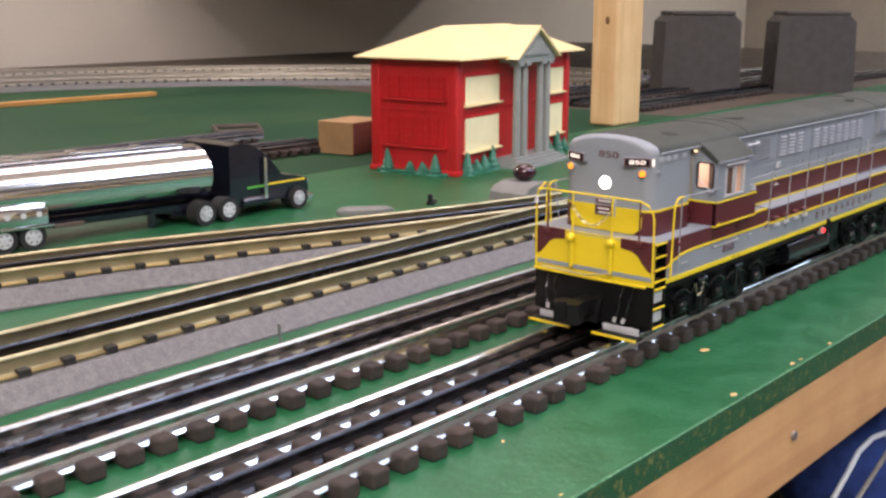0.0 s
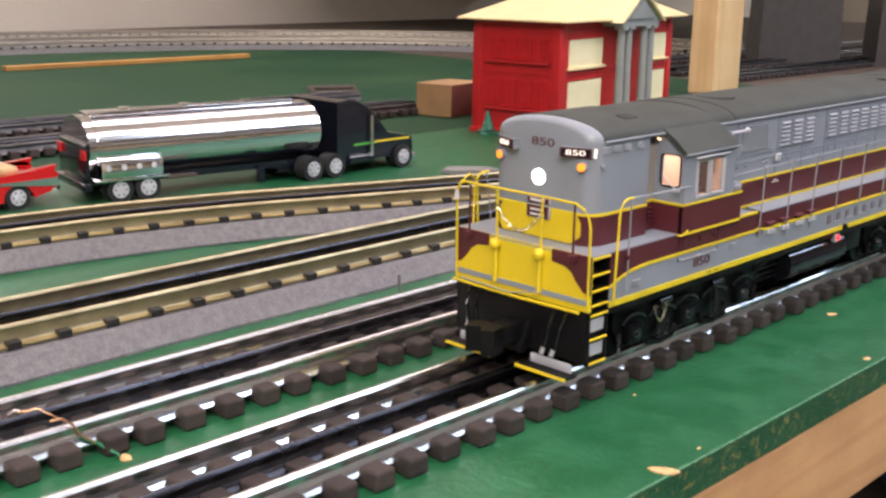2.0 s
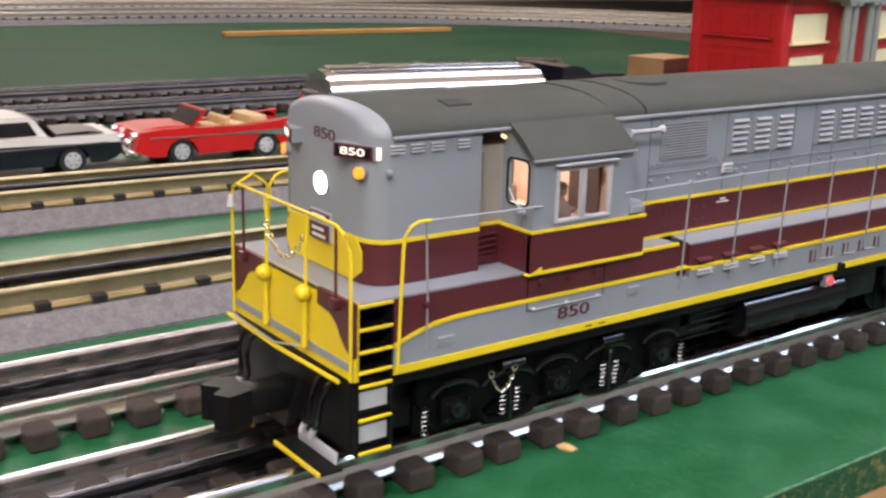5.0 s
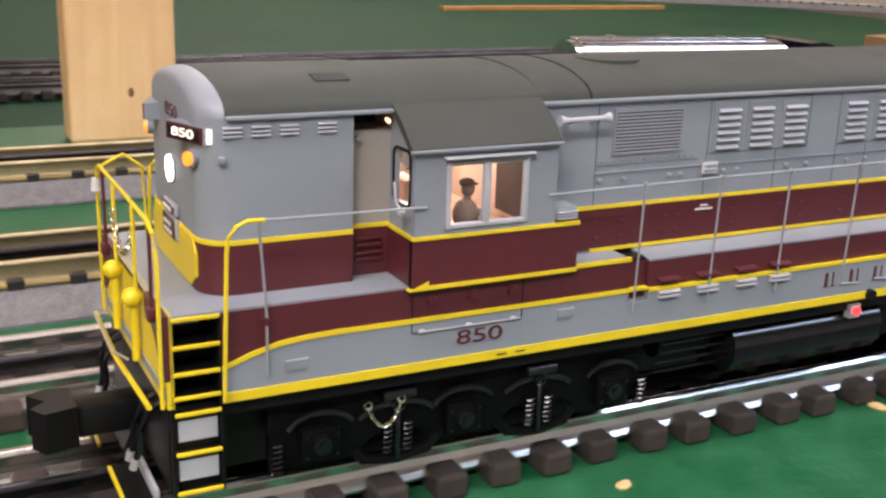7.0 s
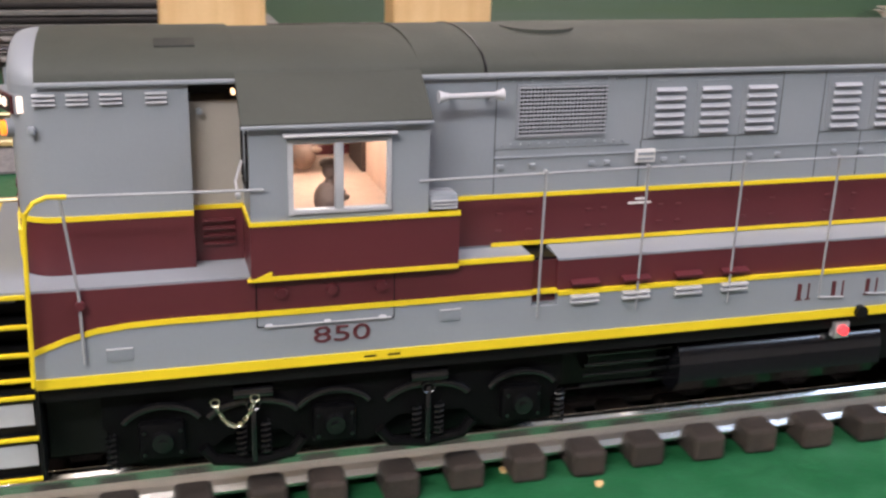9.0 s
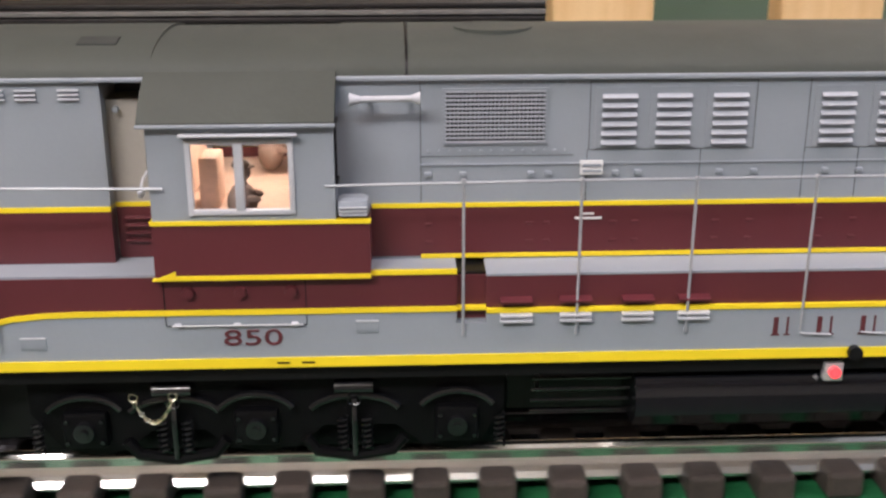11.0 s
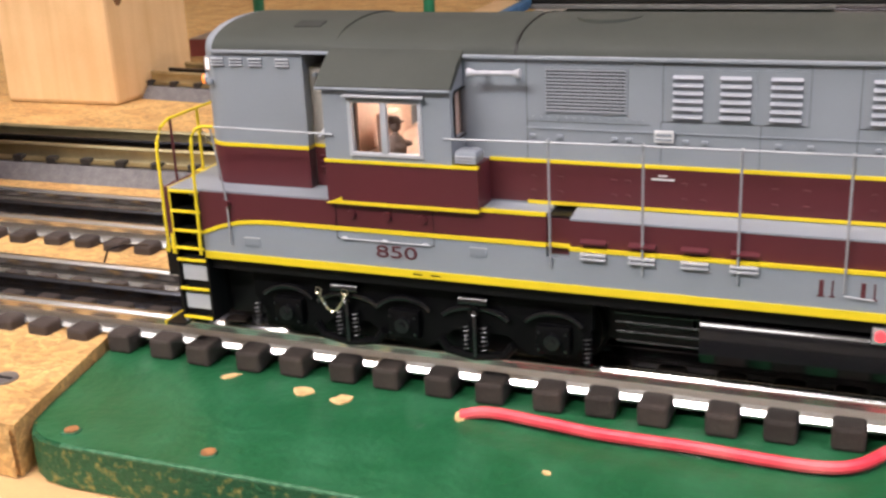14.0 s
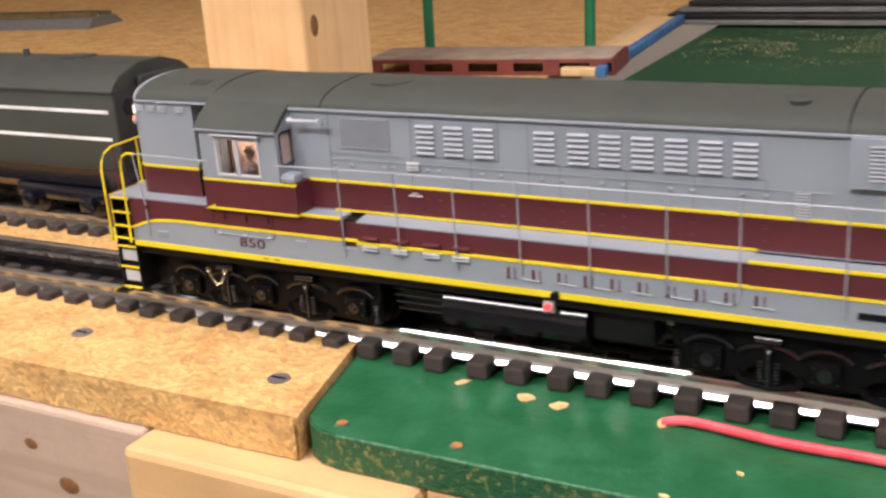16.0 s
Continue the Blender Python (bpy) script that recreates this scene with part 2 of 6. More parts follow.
add_prism(bm, [(-1.0185, -0.022), (-1.0105, -0.0600), (-1.0080, -0.0690), (-1.0040, -0.0745), (-0.9985, -0.0775), (-0.9920, EDGE), (2.2, EDGE), (2.2, 0.5), (-1.158, 0.5), (-1.032, 0.085)], "z", -0.0125, 0.0)
board = setting("board_green", bm, GREEN, "green painted plywood layout board with worn front edge")
setting("board_far", box(-1.1, 0.98, 0.504, 1.62, -0.0125, -0.001), GREEN_DUSTY_SHADED, "dusty green painted plywood board, darkened in colour for its dim light")


# ---- tracks ----
def rail_outline(y, foot, z0, z1, head=0.0022, flare=True):
    """Folded tinplate rail: rounded head, upright web, flared foot held under the ties."""
    h, w = head / 2, head / 2 - 0.0006
    left = [(y - foot, z0 - 0.0006), (y - foot, z0)]
    if flare:
        left += [(y - w - 0.0011, z0 + 0.0012), (y - w - 0.0005, z0 + 0.0024), (y - w - 0.0002, z0 + 0.0033), (y - w, z0 + 0.0041)]
    else:
        left += [(y - w - 0.0004, z0 + 0.0010), (y - w, z0 + 0.0016)]
    left += [(y - w, z1 - 0.0023), (y - h, z1 - 0.0018), (y - h, z1 - 0.00125), (y - h * 0.92, z1 - 0.00095), (y - h * 0.58, z1 - 0.00025), (y - h * 0.45, z1 - 0.00010), (y - h * 0.20, z1)]
    return left + [(2 * y - a, b) for a, b in reversed(left)]


def tie_track(label, y, x0, x1, z=0.0, pitch=0.0152, seed=1, steel=STEEL):
    t = thing("tie_track", label, "railway track", pose(0, y, z), "tie tracks")
    for side, m, nm in ((-0.0172, steel, "rail"), (0.0172, steel, "rail"), (0.0, BLACKRAIL, "centre_rail")):
        part(nm, prism(rail_outline(side, 0.0031, 0.0042, 0.0118, 0.0028 if m is BLACKRAIL else 0.0034), "x", x0, x1), m, t, "", False)
    rnd = random.Random(seed)
    me = mesh_of("tie", box(-0.0041, 0.0041, -0.0262, 0.0262, 0.0, 0.0066, 0.0011), TIE)
    n = int((x1 - x0) / pitch)
    for k in range(n):
        ob = new("tie", me)
        ob.parent = t
        ob.matrix_basis = pose(x0 + (k + 0.5) * pitch + rnd.uniform(-0.0008, 0.0008), rnd.uniform(-0.0008, 0.0008), 0, 0, 0, rnd.uniform(-2, 2))
    return t


tie_track("three-rail track with bright steel rails and dark brown wooden ties", 0.0, -1.75, 1.3, seed=1)
tie_track("three-rail track with dull steel rails and dark brown wooden ties", 0.0765, -1.75, 1.3, seed=2)


def along(path, bm, outline):
    """Draws an outline (offset, z) along a plan path of (x, y)."""
    rings = []
    for i, p in enumerate(path):
        a, b = Vector(path[max(i - 1, 0)]), Vector(path[min(i + 1, len(path) - 1)])
        d = (b - a).normalized()
        nrm = Vector((-d.y, d.x))
        rings.append([bm.verts.new((p[0] + nrm.x * o, p[1] + nrm.y * o, z)) for o, z in outline])
    n = len(outline)
    for a, b in zip(rings, rings[1:]):
        for k in range(n):
            bm.faces.new((a[k], a[(k + 1) % n], b[(k + 1) % n], b[k]))
    bm.faces.new(rings[0])
    bm.faces.new(list(reversed(rings[-1])))
    return bm


BED_H = 0.010


def bed_track(label, path, z=0.0, half=0.0315, rail=BRASSY):
    """Roadbed track: grey ballast base with sloped shoulders, black ties, three rails."""
    t = thing("roadbed_track", label, "railway track", pose(0, 0, z), "roadbed tracks")
    part("roadbed", along(path, bmesh.new(), [(-half, 0), (-half, 0.0012), (-0.0235, BED_H), (0.0235, BED_H), (half, 0.0012), (half, 0)]), BED, t, "grey moulded ballast", False)
    for o in (-0.0172, 0.0172):
        part("rail", along(path, bmesh.new(), rail_outline(o, 0.0040, BED_H + 0.0012, BED_H + 0.0094, 0.0026, False)), rail, t)
    part("centre_rail", along(path, bmesh.new(), rail_outline(0, 0.0036, BED_H + 0.0012, BED_H + 0.0085, 0.0022, False)), BLACKRAIL, t)
    bm = bmesh.new()
    along(path, bm, [(-0.0125, BED_H - 0.001), (-0.0125, BED_H + 0.0012), (0.0125, BED_H + 0.0012), (0.0125, BED_H - 0.001)])
    part("centre_strip", bm, BEDBLACK, t, "", False)
    me = mesh_of("tie", box(-0.0028, 0.0028, -0.0219, 0.0219, BED_H - 0.001, BED_H + 0.0034, 0.0006), BEDBLACK)
    left = 0.0
    for a, b in zip(path, path[1:]):
        a, b = Vector(a), Vector(b)
        d, ln = (b - a).normalized(), (b - a).length
        while left < ln:
            ob = new("tie", me)
            ob.parent = t
            p = a + d * left
            ob.matrix_basis = pose(p.x, p.y, 0, 0, 0, math.degrees(math.atan2(d.y, d.x)))
            left += 0.0205
        left -= ln
    return t


def smooth(knots, n=8):
    """Points along a smooth plan line through the knots."""
    out = []
    for i in range(len(knots) - 1):
        p0, p1, p2, p3 = (Vector(knots[max(0, min(len(knots) - 1, j))]) for j in (i - 1, i, i + 1, i + 2))
        for k in range(n):
            u = k / n
            q = 0.5 * (2 * p1 + (p2 - p0) * u + (2 * p0 - 5 * p1 + 4 * p2 - p3) * u * u + (3 * p1 - p0 - 3 * p2 + p3) * u ** 3)
            out.append((q.x, q.y))
    return out + [knots[-1]]


bed_track("grey roadbed track with yellowed rails and black ties", [(-1.75, 0.158), (-1.1, 0.161), (-0.2, 0.1635), (1.3, 0.166)])
bed_track("grey roadbed track curving off behind the straight one", smooth([(-1.252, 0.352), (-1.1, 0.336), (-0.9, 0.326), (-0.6, 0.322), (-0.45, 0.322), (-0.32, 0.3190), (-0.18, 0.309), (-0.09, 0.290), (-0.03, 0.270), (0.05, 0.242), (0.15, 0.210), (0.25, 0.184)]), z=0.0003)
corner = [(-1.0185, -0.022), (-1.0105, -0.0600), (-1.0080, -0.0690), (-1.0040, -0.0745), (-0.9985, -0.0775), (-0.9920, EDGE), (2.2, EDGE)]
bm = along(corner, bmesh.new(), [(-0.0012, -0.0124), (-0.0012, -0.0006), (0.0003, -0.0006), (0.0003, -0.0124)])
tagged(part("board_edge", bm, GREEN_EDGE, board), "worn green edge with bare yellow spots")

WORNLINE = mat("scuffed_paint_line", (0.10, 0.24, 0.13), 0.6, var=0.3, scale=400, second=(0.02, 0.12, 0.05), patch=0.5)
tagged(part("worn_line", box(-0.992, 1.7, EDGE - 0.0014, EDGE - 0.0002, -0.0008, 0.0002, 0.0003), WORNLINE, board), "pale scuffed line along the board edge")


# ---- far parts of the layout ----
DARKWOOD = wood_mat("dark_board", (0.10, 0.075, 0.055), (0.05, 0.035, 0.025), along=0)
GREYWOOD = wood_mat("weathered_pine", (0.46, 0.34, 0.25), (0.28, 0.19, 0.13), along=0)
STRIP = wood_mat("stained_strip", (0.55, 0.30, 0.08), (0.38, 0.18, 0.05), along=0)
setting("board_bare", prism([(-1.9, EDGE), (-1.0075, EDGE), (-1.0205, -0.022), (-1.034, 0.085), (-1.16, 0.50), (-1.16, 1.30), (-3.2, 1.30), (-3.2, EDGE)], "z", -0.0125, 0.003), OSB, "bare chipboard layout board with rough front edge")
setting("lumber_front", box(-0.96, 1.6, EDGE - 0.0005, EDGE + 0.038, -0.058, -0.0128, 0.002), PINE_X, "pine framing board under the front edge")
setting("lumber_end", box(-1.074, -0.9605, EDGE - 0.0165, EDGE + 0.030, -0.058, -0.0130, 0.003), PLY, "pale pine block under the corner of the boards")
setting("lumber_low", box(-1.9, -1.0745, EDGE - 0.0050, EDGE + 0.03, -0.11, -0.0130, 0.002), GREYWOOD, "weathered framing board under the bare board")
setting("strip_far", box(0.26, 0.69, 1.337, 1.352, -0.001, 0.006, 0.001), STRIP, "orange stained wooden strip along the far board")
setting("board_side", box(-1.1, 3.2, 1.624, 2.25, -0.02, -0.0012), DARKWOOD, "dark far layout board")
setting("board_end", box(0.984, 3.2, 0.504, 1.62, -0.02, -0.0012), DARKWOOD, "dark brown end of the layout board")
tie_track("dark old track with worn rails on the far board", 0.628, -0.80, 0.40, z=0.0, seed=5, steel=DULLSTEEL)
tie_track("dark old track with blackened rails on the far board", 0.735, -0.84, 0.40, z=0.0, seed=6, steel=DULLSTEEL)


def loop_path(r):
    pts = [(-1.2 + 0.1 * k, 0.65 + r) for k in range(15)]
    return pts + [(0.33 + r * math.sin(radians(a)), 0.65 + r * math.cos(radians(a))) for a in range(0, 80, 3)]


bed_track("far roadbed track bending round the board", loop_path(0.990), z=-0.001, rail=NICKEL)
bed_track("middle far roadbed track bending round the board", loop_path(1.120), z=-0.001, rail=NICKEL)
bed_track("outer far roadbed track bending round the board", loop_path(1.290), z=-0.001, rail=NICKEL)
for y, seed in ((0.60, 31), (0.70, 32), (0.83, 33)):
    tie_track("dark old track stored at the end of the layout", y, 1.0, 2.1, z=-0.001, seed=seed, steel=DULLSTEEL)


def post(label, x0, x1, y0, y1, z0=0.0):
    t = thing("wooden_post", label, "post", pose((x0 + x1) / 2, (y0 + y1) / 2, z0), "roof posts")
    hx, hy = (x1 - x0) / 2, (y1 - y0) / 2
    part("timber", box(-hx, hx, -hy, hy, 0, 1.29, 0.003), PINE, t, "", False)
    return t


KNOT = mat("knot", (0.22, 0.10, 0.035), 0.6, var=0.2, scale=300)


def knot(t, x, y, z, r, face):
    bm = bmesh.new()
    bmesh.ops.create_uvsphere(bm, u_segments=12, v_segments=8, radius=r, matrix=Matrix.Translation((x, y, z)) @ (Matrix.Diagonal((0.8, 0.12, 1.3, 1)) if face == "y" else Matrix.Diagonal((0.12, 0.8, 1.3, 1))))
    part("knot", bm, KNOT, t)


p = post("pale planed pine post standing behind the roadbed tracks", -0.5765, -0.5147, 0.432, 0.464)
p = post("pale planed pine post with a small knot", -0.4373, -0.3740, 0.432, 0.460)
knot(p, 0.004, -0.014, 0.030, 0.0022, "y")
p = post("pine post near the red schoolhouse, one face lit", 0.805, 0.869, 0.500, 0.538)
knot(p, -0.032, -0.004, 0.135, 0.004, "x")
p = post("thick square pine post standing on bare chipboard", -1.345, -1.256, 0.297, 0.386, 0.003)
knot(p, 0.0445, -0.030, 0.070, 0.006, "x")

# ---- schoolhouse ----
RED = mat("red_plastic", (0.52, 0.016, 0.020), 0.4, var=0.06, scale=50, fine=700, bump=0.08)
CREAM = mat("cream_plastic", (0.80, 0.66, 0.34), 0.5, var=0.04, scale=40)
CREAMWIN = mat("pale_yellow_window", (0.86, 0.78, 0.48), 0.55, var=0.03)
STONE = mat("grey_plastic", (0.27, 0.29, 0.27), 0.5, var=0.05)
BUSH = mat("green_plastic_bush", (0.035, 0.19, 0.12), 0.5, var=0.12, scale=200)


def schoolhouse():
    t = thing("model_schoolhouse", "red plastic toy schoolhouse with cream roof and grey portico", "model house", pose(0.351, 0.386, 0, 0, 0, 9))
    U, V, E = 0.236, 0.093, 0.107
    part("wall", box(0, U, 0, V, 0.003, E), RED, t, "red wall")
    part("plinth", box(-0.003, U + 0.003, -0.003, V + 0.003, 0, 0.005, 0.001), RED, t)
    part("corner_pier", box(-0.0015, 0.010, -0.0015, 0.008, 0.0, E - 0.003, 0.001), RED, t)
    part("corner_pier", box(-0.0015, 0.010, V - 0.008, V + 0.0015, 0.0, E - 0.003, 0.001), RED, t)
    part("corner_pier", box(U - 0.010, U + 0.0015, -0.0015, 0.008, 0.0, E - 0.003, 0.001), RED, t)
    part("string_course", box(-0.0012, U + 0.0012, -0.0012, V + 0.0012, 0.0585, 0.0605), RED, t)
    for z0, z1 in ((0.0210, 0.0530), (0.0650, 0.0910)):
        for u0, u1 in ((0.0160, 0.0800), (0.176, 0.222)):
            w = part("window", box(u0, u1, -0.0010, 0.004, z0, z1), CREAMWIN, t, "pale yellow window panel")
            part("sill", box(u0 - 0.003, u1 + 0.003, -0.0045, 0.001, z0 - 0.002, z0, 0.0004), CREAM, w)
            part("lintel", box(u0 - 0.002, u1 + 0.002, -0.0018, 0.001, z1, z1 + 0.0015), RED, w)
        for k in range(4):
            v0 = 0.0125 + 0.0165 * k
            w = part("window", box(-0.0006, 0.004, v0, v0 + 0.0135, z0 + 0.006, z1), RED, t, "red moulded window")
            for j in range(4):
                part("glazing_bar", box(-0.0016, 0.0, v0 + 0.0005, v0 + 0.0130, z0 + 0.0065 + (z1 - z0 - 0.007) * j / 3.2, z0 + 0.0073 + (z1 - z0 - 0.007) * j / 3.2), RED, w)
            for j in range(3):
                part("glazing_bar", box(-0.0016, 0.0, v0 + 0.006 * j, v0 + 0.006 * j + 0.0012, z0 + 0.006, z1), RED, w)
        part("sill", box(-0.0042, 0.001, 0.0095, 0.0790, z0 + 0.0030, z0 + 0.0055, 0.0004), RED, t)
    # hip roof with overhang
    o = 0.013
    bm = bmesh.new()
    vs = [bm.verts.new(p) for p in ((-o, -o, E), (U + o, -o, E), (U + o, V + o, E), (-o, V + o, E), (0.052, V / 2, 0.1365), (U - 0.052, V / 2, 0.1365), (-o, -o, E + 0.0015), (U + o, -o, E + 0.0015), (U + o, V + o, E + 0.0015), (-o, V + o, E + 0.0015))]
    for f in ((0, 1, 2, 3), (6, 7, 5, 4), (7, 8, 5), (8, 9, 4, 5), (9, 6, 4), (0, 1, 7, 6), (1, 2, 8, 7), (2, 3, 9, 8), (3, 0, 6, 9)):
        bm.faces.new([vs[k] for k in f])
    part("roof", bm, CREAM, t, "cream hipped roof", False)
    ped = [(0.080, E - 0.006), (0.160, E - 0.006), (0.160, E), (0.120, E + 0.024), (0.080, E)]
    part("pediment", prism(ped, "y", -0.021, 0.0), STONE, t, "grey pediment", False)
    part("pediment_field", prism([(0.092, E + 0.001), (0.148, E + 0.001), (0.120, E + 0.017)], "y", -0.0225, -0.020), STONE, t, "", False)
    bm = bmesh.new()
    add_prism(bm, [(0.072, E - 0.002), (0.076, E - 0.002), (0.120, E + 0.0262), (0.164, E - 0.002), (0.168, E - 0.002), (0.120, E + 0.0295)], "y", -0.025, 0.045)
    part("gable_roof", bm, CREAM, t, "cream gable over the portico", False)
    for u in (0.088, 0.103, 0.137, 0.152):
        c = part("column", cyl((u, -0.016, 0.009), (u, -0.016, E - 0.006), 0.0042, 16, 0.0036), STONE, t, "grey column")
        part("capital", box(u - 0.0052, u + 0.0052, -0.0212, -0.0108, E - 0.009, E - 0.006), STONE, c)
    for z0, zc in ((0.010, 0.046), (0.063, 0.086)):
        out = [(0.110, z0), (0.130, z0), (0.130, zc)] + [(0.120 + 0.010 * math.cos(a), zc + 0.010 * math.sin(a)) for a in [math.pi * k / 10 for k in range(1, 10)]] + [(0.110, zc)]
        part("door" if z0 < 0.02 else "arched_window", prism(out, "y", -0.002, 0.003), CREAM, t, "cream arched panel", False)
    for k in range(4):
        part("step", box(0.078 - 0.003 * k, 0.162 + 0.003 * k, -0.022 - 0.005 * k, 0.0, 0.0, 0.009 - 0.0022 * k), STONE, t)
    rnd = random.Random(4)
    spots = [(-0.004, v, h) for v, h in ((0.020, 0.020), (0.034, 0.012), (0.048, 0.012), (0.074, 0.022))] + [(u, -0.004, h) for u, h in ((0.014, 0.022), (0.032, 0.013), (0.046, 0.016), (0.062, 0.023), (0.185, 0.016), (0.205, 0.023), (0.222, 0.014))]
    for u, v, h in spots:
        bm = bmesh.new()
        for k in range(5):
            f = k / 5
            add_cyl(bm, (u + rnd.uniform(-0.0006, 0.0006), v, h * f), (u, v, h * min(1, f + 0.32)), 0.0075 * (1 - f) + 0.0012, 10, 0.0008)
        part("bush", bm, BUSH, t, "moulded green bush")
    part("bush_bed", box(-0.009, 0.0, 0.006, 0.084, 0, 0.003, 0.0008), BUSH, t)
    part("bush_bed", box(0.008, 0.076, -0.009, 0.0, 0, 0.003, 0.0008), BUSH, t)


schoolhouse()

# ---- tank truck ----
CHROME = mat("chrome", (0.94, 0.94, 0.96), 0.11, 1.0, var=0.03, scale=25, fine=300, bump=0.02)
TRUCKBLACK = mat("truck_black", (0.008, 0.009, 0.016), 0.15, var=0.1, coat=0.5)
TYRE = mat("tyre_rubber", (0.015, 0.015, 0.015), 0.8, var=0.2)
HUB = mat("chrome_hub", (0.72, 0.72, 0.74), 0.35, 0.35)
TAILRED = mat("red_lens", (0.6, 0.02, 0.02), 0.2)
GLASSDARK = mat("dark_glazing", (0.01, 0.012, 0.016), 0.06)
LIME = mat("green_stripe", (0.10, 0.42, 0.06), 0.4)


def model_wheel(parent, x, y, r, w, side, turn=None):
    def turned(bm):
        if turn is not None:
            bm.transform(turn)
        return bm
    ty = part("wheel", turned(cyl((x, y, r), (x, y + side * -w, r), r, 28)), TYRE, parent, "small black tyre")
    part("rim", turned(cyl((x, y + side * 0.0003, r), (x, y - side * 0.001, r), r * 0.62, 24)), HUB, ty, "bright rim")
    part("hub", turned(cyl((x, y + side * 0.0011, r), (x, y, r), r * 0.24, 12)), HUB, ty)
    for k in range(6):
        a = k * math.tau / 6
        p = (x + r * 0.42 * math.cos(a), y, r + r * 0.42 * math.sin(a))
        part("lug", turned(cyl((p[0], y + side * 0.0006, p[2]), p, r * 0.07, 6)), TYRE, ty)


def tank_truck():
    t = thing("tank_truck", "toy tank truck with chrome tank and black tractor", "toy truck", pose(0, 0.376, 0))
    W = 0.058
    turn = pose(0.070, 0.030, 0, 0, 0, -8.5) @ Matrix.Translation((-0.070, -0.030, 0))
    squeeze = Matrix.Translation((-0.094 + 0.108 * 0.864, 0, 0)) @ Matrix.Diagonal((0.864, 1, 0.895, 1))

    def trailer(name, bm, *rest):
        """A part of the trailer, which stands at a slight angle to its tractor."""
        bm.transform(turn @ squeeze)
        return part(name, bm, *rest)

    cy, cz, ry, rz = W / 2 + 0.001, 0.0405, 0.0285, 0.0225
    ring = [(cy + ry * math.cos(a), cz + rz * math.sin(a)) for a in [k * math.tau / 40 for k in range(40)]]
    trailer("tank", prism(ring, "x", -0.1080, 0.0830), CHROME, t, "mirror-bright chrome tank")
    for x in (-0.0600, -0.0120, 0.0360):
        trailer("tank_seam", prism([(cy + (ry + 0.0004) * math.cos(a), cz + (rz + 0.0004) * math.sin(a)) for a in [k * math.tau / 40 for k in range(40)]], "x", x - 0.0005, x + 0.0005), CHROME, t)
    trailer("tank_end", prism([(cy + 0.97 * ry * math.cos(a), cz + 0.97 * rz * math.sin(a)) for a in [k * math.tau / 32 for k in range(32)]], "x", -0.1150, -0.1081), CHROME, t, "chrome rear end of the tank")
    trailer("rear_panel", box(-0.1185, -0.1152, cy - 0.026, cy + 0.026, 0.0170, 0.0440, 0.001), TRUCKBLACK, t, "black rear panel")
    trailer("top_walkway", box(-0.1080, 0.0700, cy - 0.006, cy + 0.006, cz + rz - 0.0015, cz + rz + 0.0016, 0.0004), CHROME, t)
    for x in (-0.075, -0.025, 0.030):
        trailer("hatch", cyl((x, cy, cz + rz), (x, cy, cz + rz + 0.003), 0.005, 16), CHROME, t)
    for y in (cy - 0.012, cy + 0.012):
        trailer("top_rail", tube([(-0.1060, y, cz + rz * 0.93), (0.0780, y, cz + rz * 0.93)], 0.0009, 6), TRUCKBLACK, t)
    trailer("chassis", box(-0.1180, 0.0860, 0.010, 0.048, 0.0125, 0.0175), TRUCKBLACK, t)
    cab = trailer("valve_cabinet", box(-0.1085, -0.0600, -0.0012, 0.010, 0.0185, 0.0310, 0.001), CHROME, t, "chrome valve cabinet")
    for k in range(4):
        trailer("valve", cyl((-0.1030 + 0.012 * k, -0.0015, 0.0265), (-0.1030 + 0.012 * k, 0.001, 0.0265), 0.0022, 10), HUB, cab)
    trailer("fender", box(-0.1140, -0.0560, -0.0020, 0.058, 0.0165, 0.0185, 0.0005), CHROME, t)
    trailer("bumper", box(-0.1220, -0.1160, 0.0, 0.058, 0.0110, 0.0165, 0.0006), TRUCKBLACK, t)
    for y in (0.006, 0.052):
        trailer("tail_lamp", box(-0.1200, -0.1180, y - 0.004, y + 0.004, 0.0330, 0.0400, 0.0005), TAILRED, t, "red tail lamp")
    trailer("hose_tray", box(-0.055, -0.030, 0.002, 0.008, 0.0135, 0.0160, 0.0005), DARKWOOD, t)
    trailer("landing_leg", box(0.026, 0.031, 0.006, 0.010, 0.0030, 0.0150), TRUCKBLACK, t)
    part("tractor_frame", box(0.040, 0.150, 0.014, 0.046, 0.0080, 0.0130), TRUCKBLACK, t)
    out = [(0.0830, 0.0100), (0.1580, 0.0100), (0.1605, 0.0140), (0.1590, 0.0235), (0.1430, 0.0270), (0.1340, 0.0285), (0.1250, 0.0390), (0.1150, 0.0480), (0.1040, 0.0545), (0.0930, 0.0565), (0.0830, 0.0555)]
    part("cab", prism(out, "y", 0.003, 0.057), TRUCKBLACK, t, "glossy black sleeper cab", False)
    part("side_window", prism([(0.1175, 0.0300), (0.1305, 0.0300), (0.1225, 0.0390), (0.1175, 0.0400)], "y", 0.0022, 0.0580), GLASSDARK, t, "dark glazing", False)
    part("windscreen", prism([(0.1345, 0.0290), (0.1255, 0.0388), (0.1250, 0.0383), (0.1335, 0.0290)], "y", 0.006, 0.054), GLASSDARK, t, "", False)
    part("side_stripe", box(0.0990, 0.1200, 0.0024, 0.0575, 0.0215, 0.0232), LIME, t, "green stripe", False)
    part("side_stripe", box(0.1200, 0.1560, 0.0022, 0.0575, 0.0222, 0.0238), YELLOW_TOY, t, "yellow stripe", False)
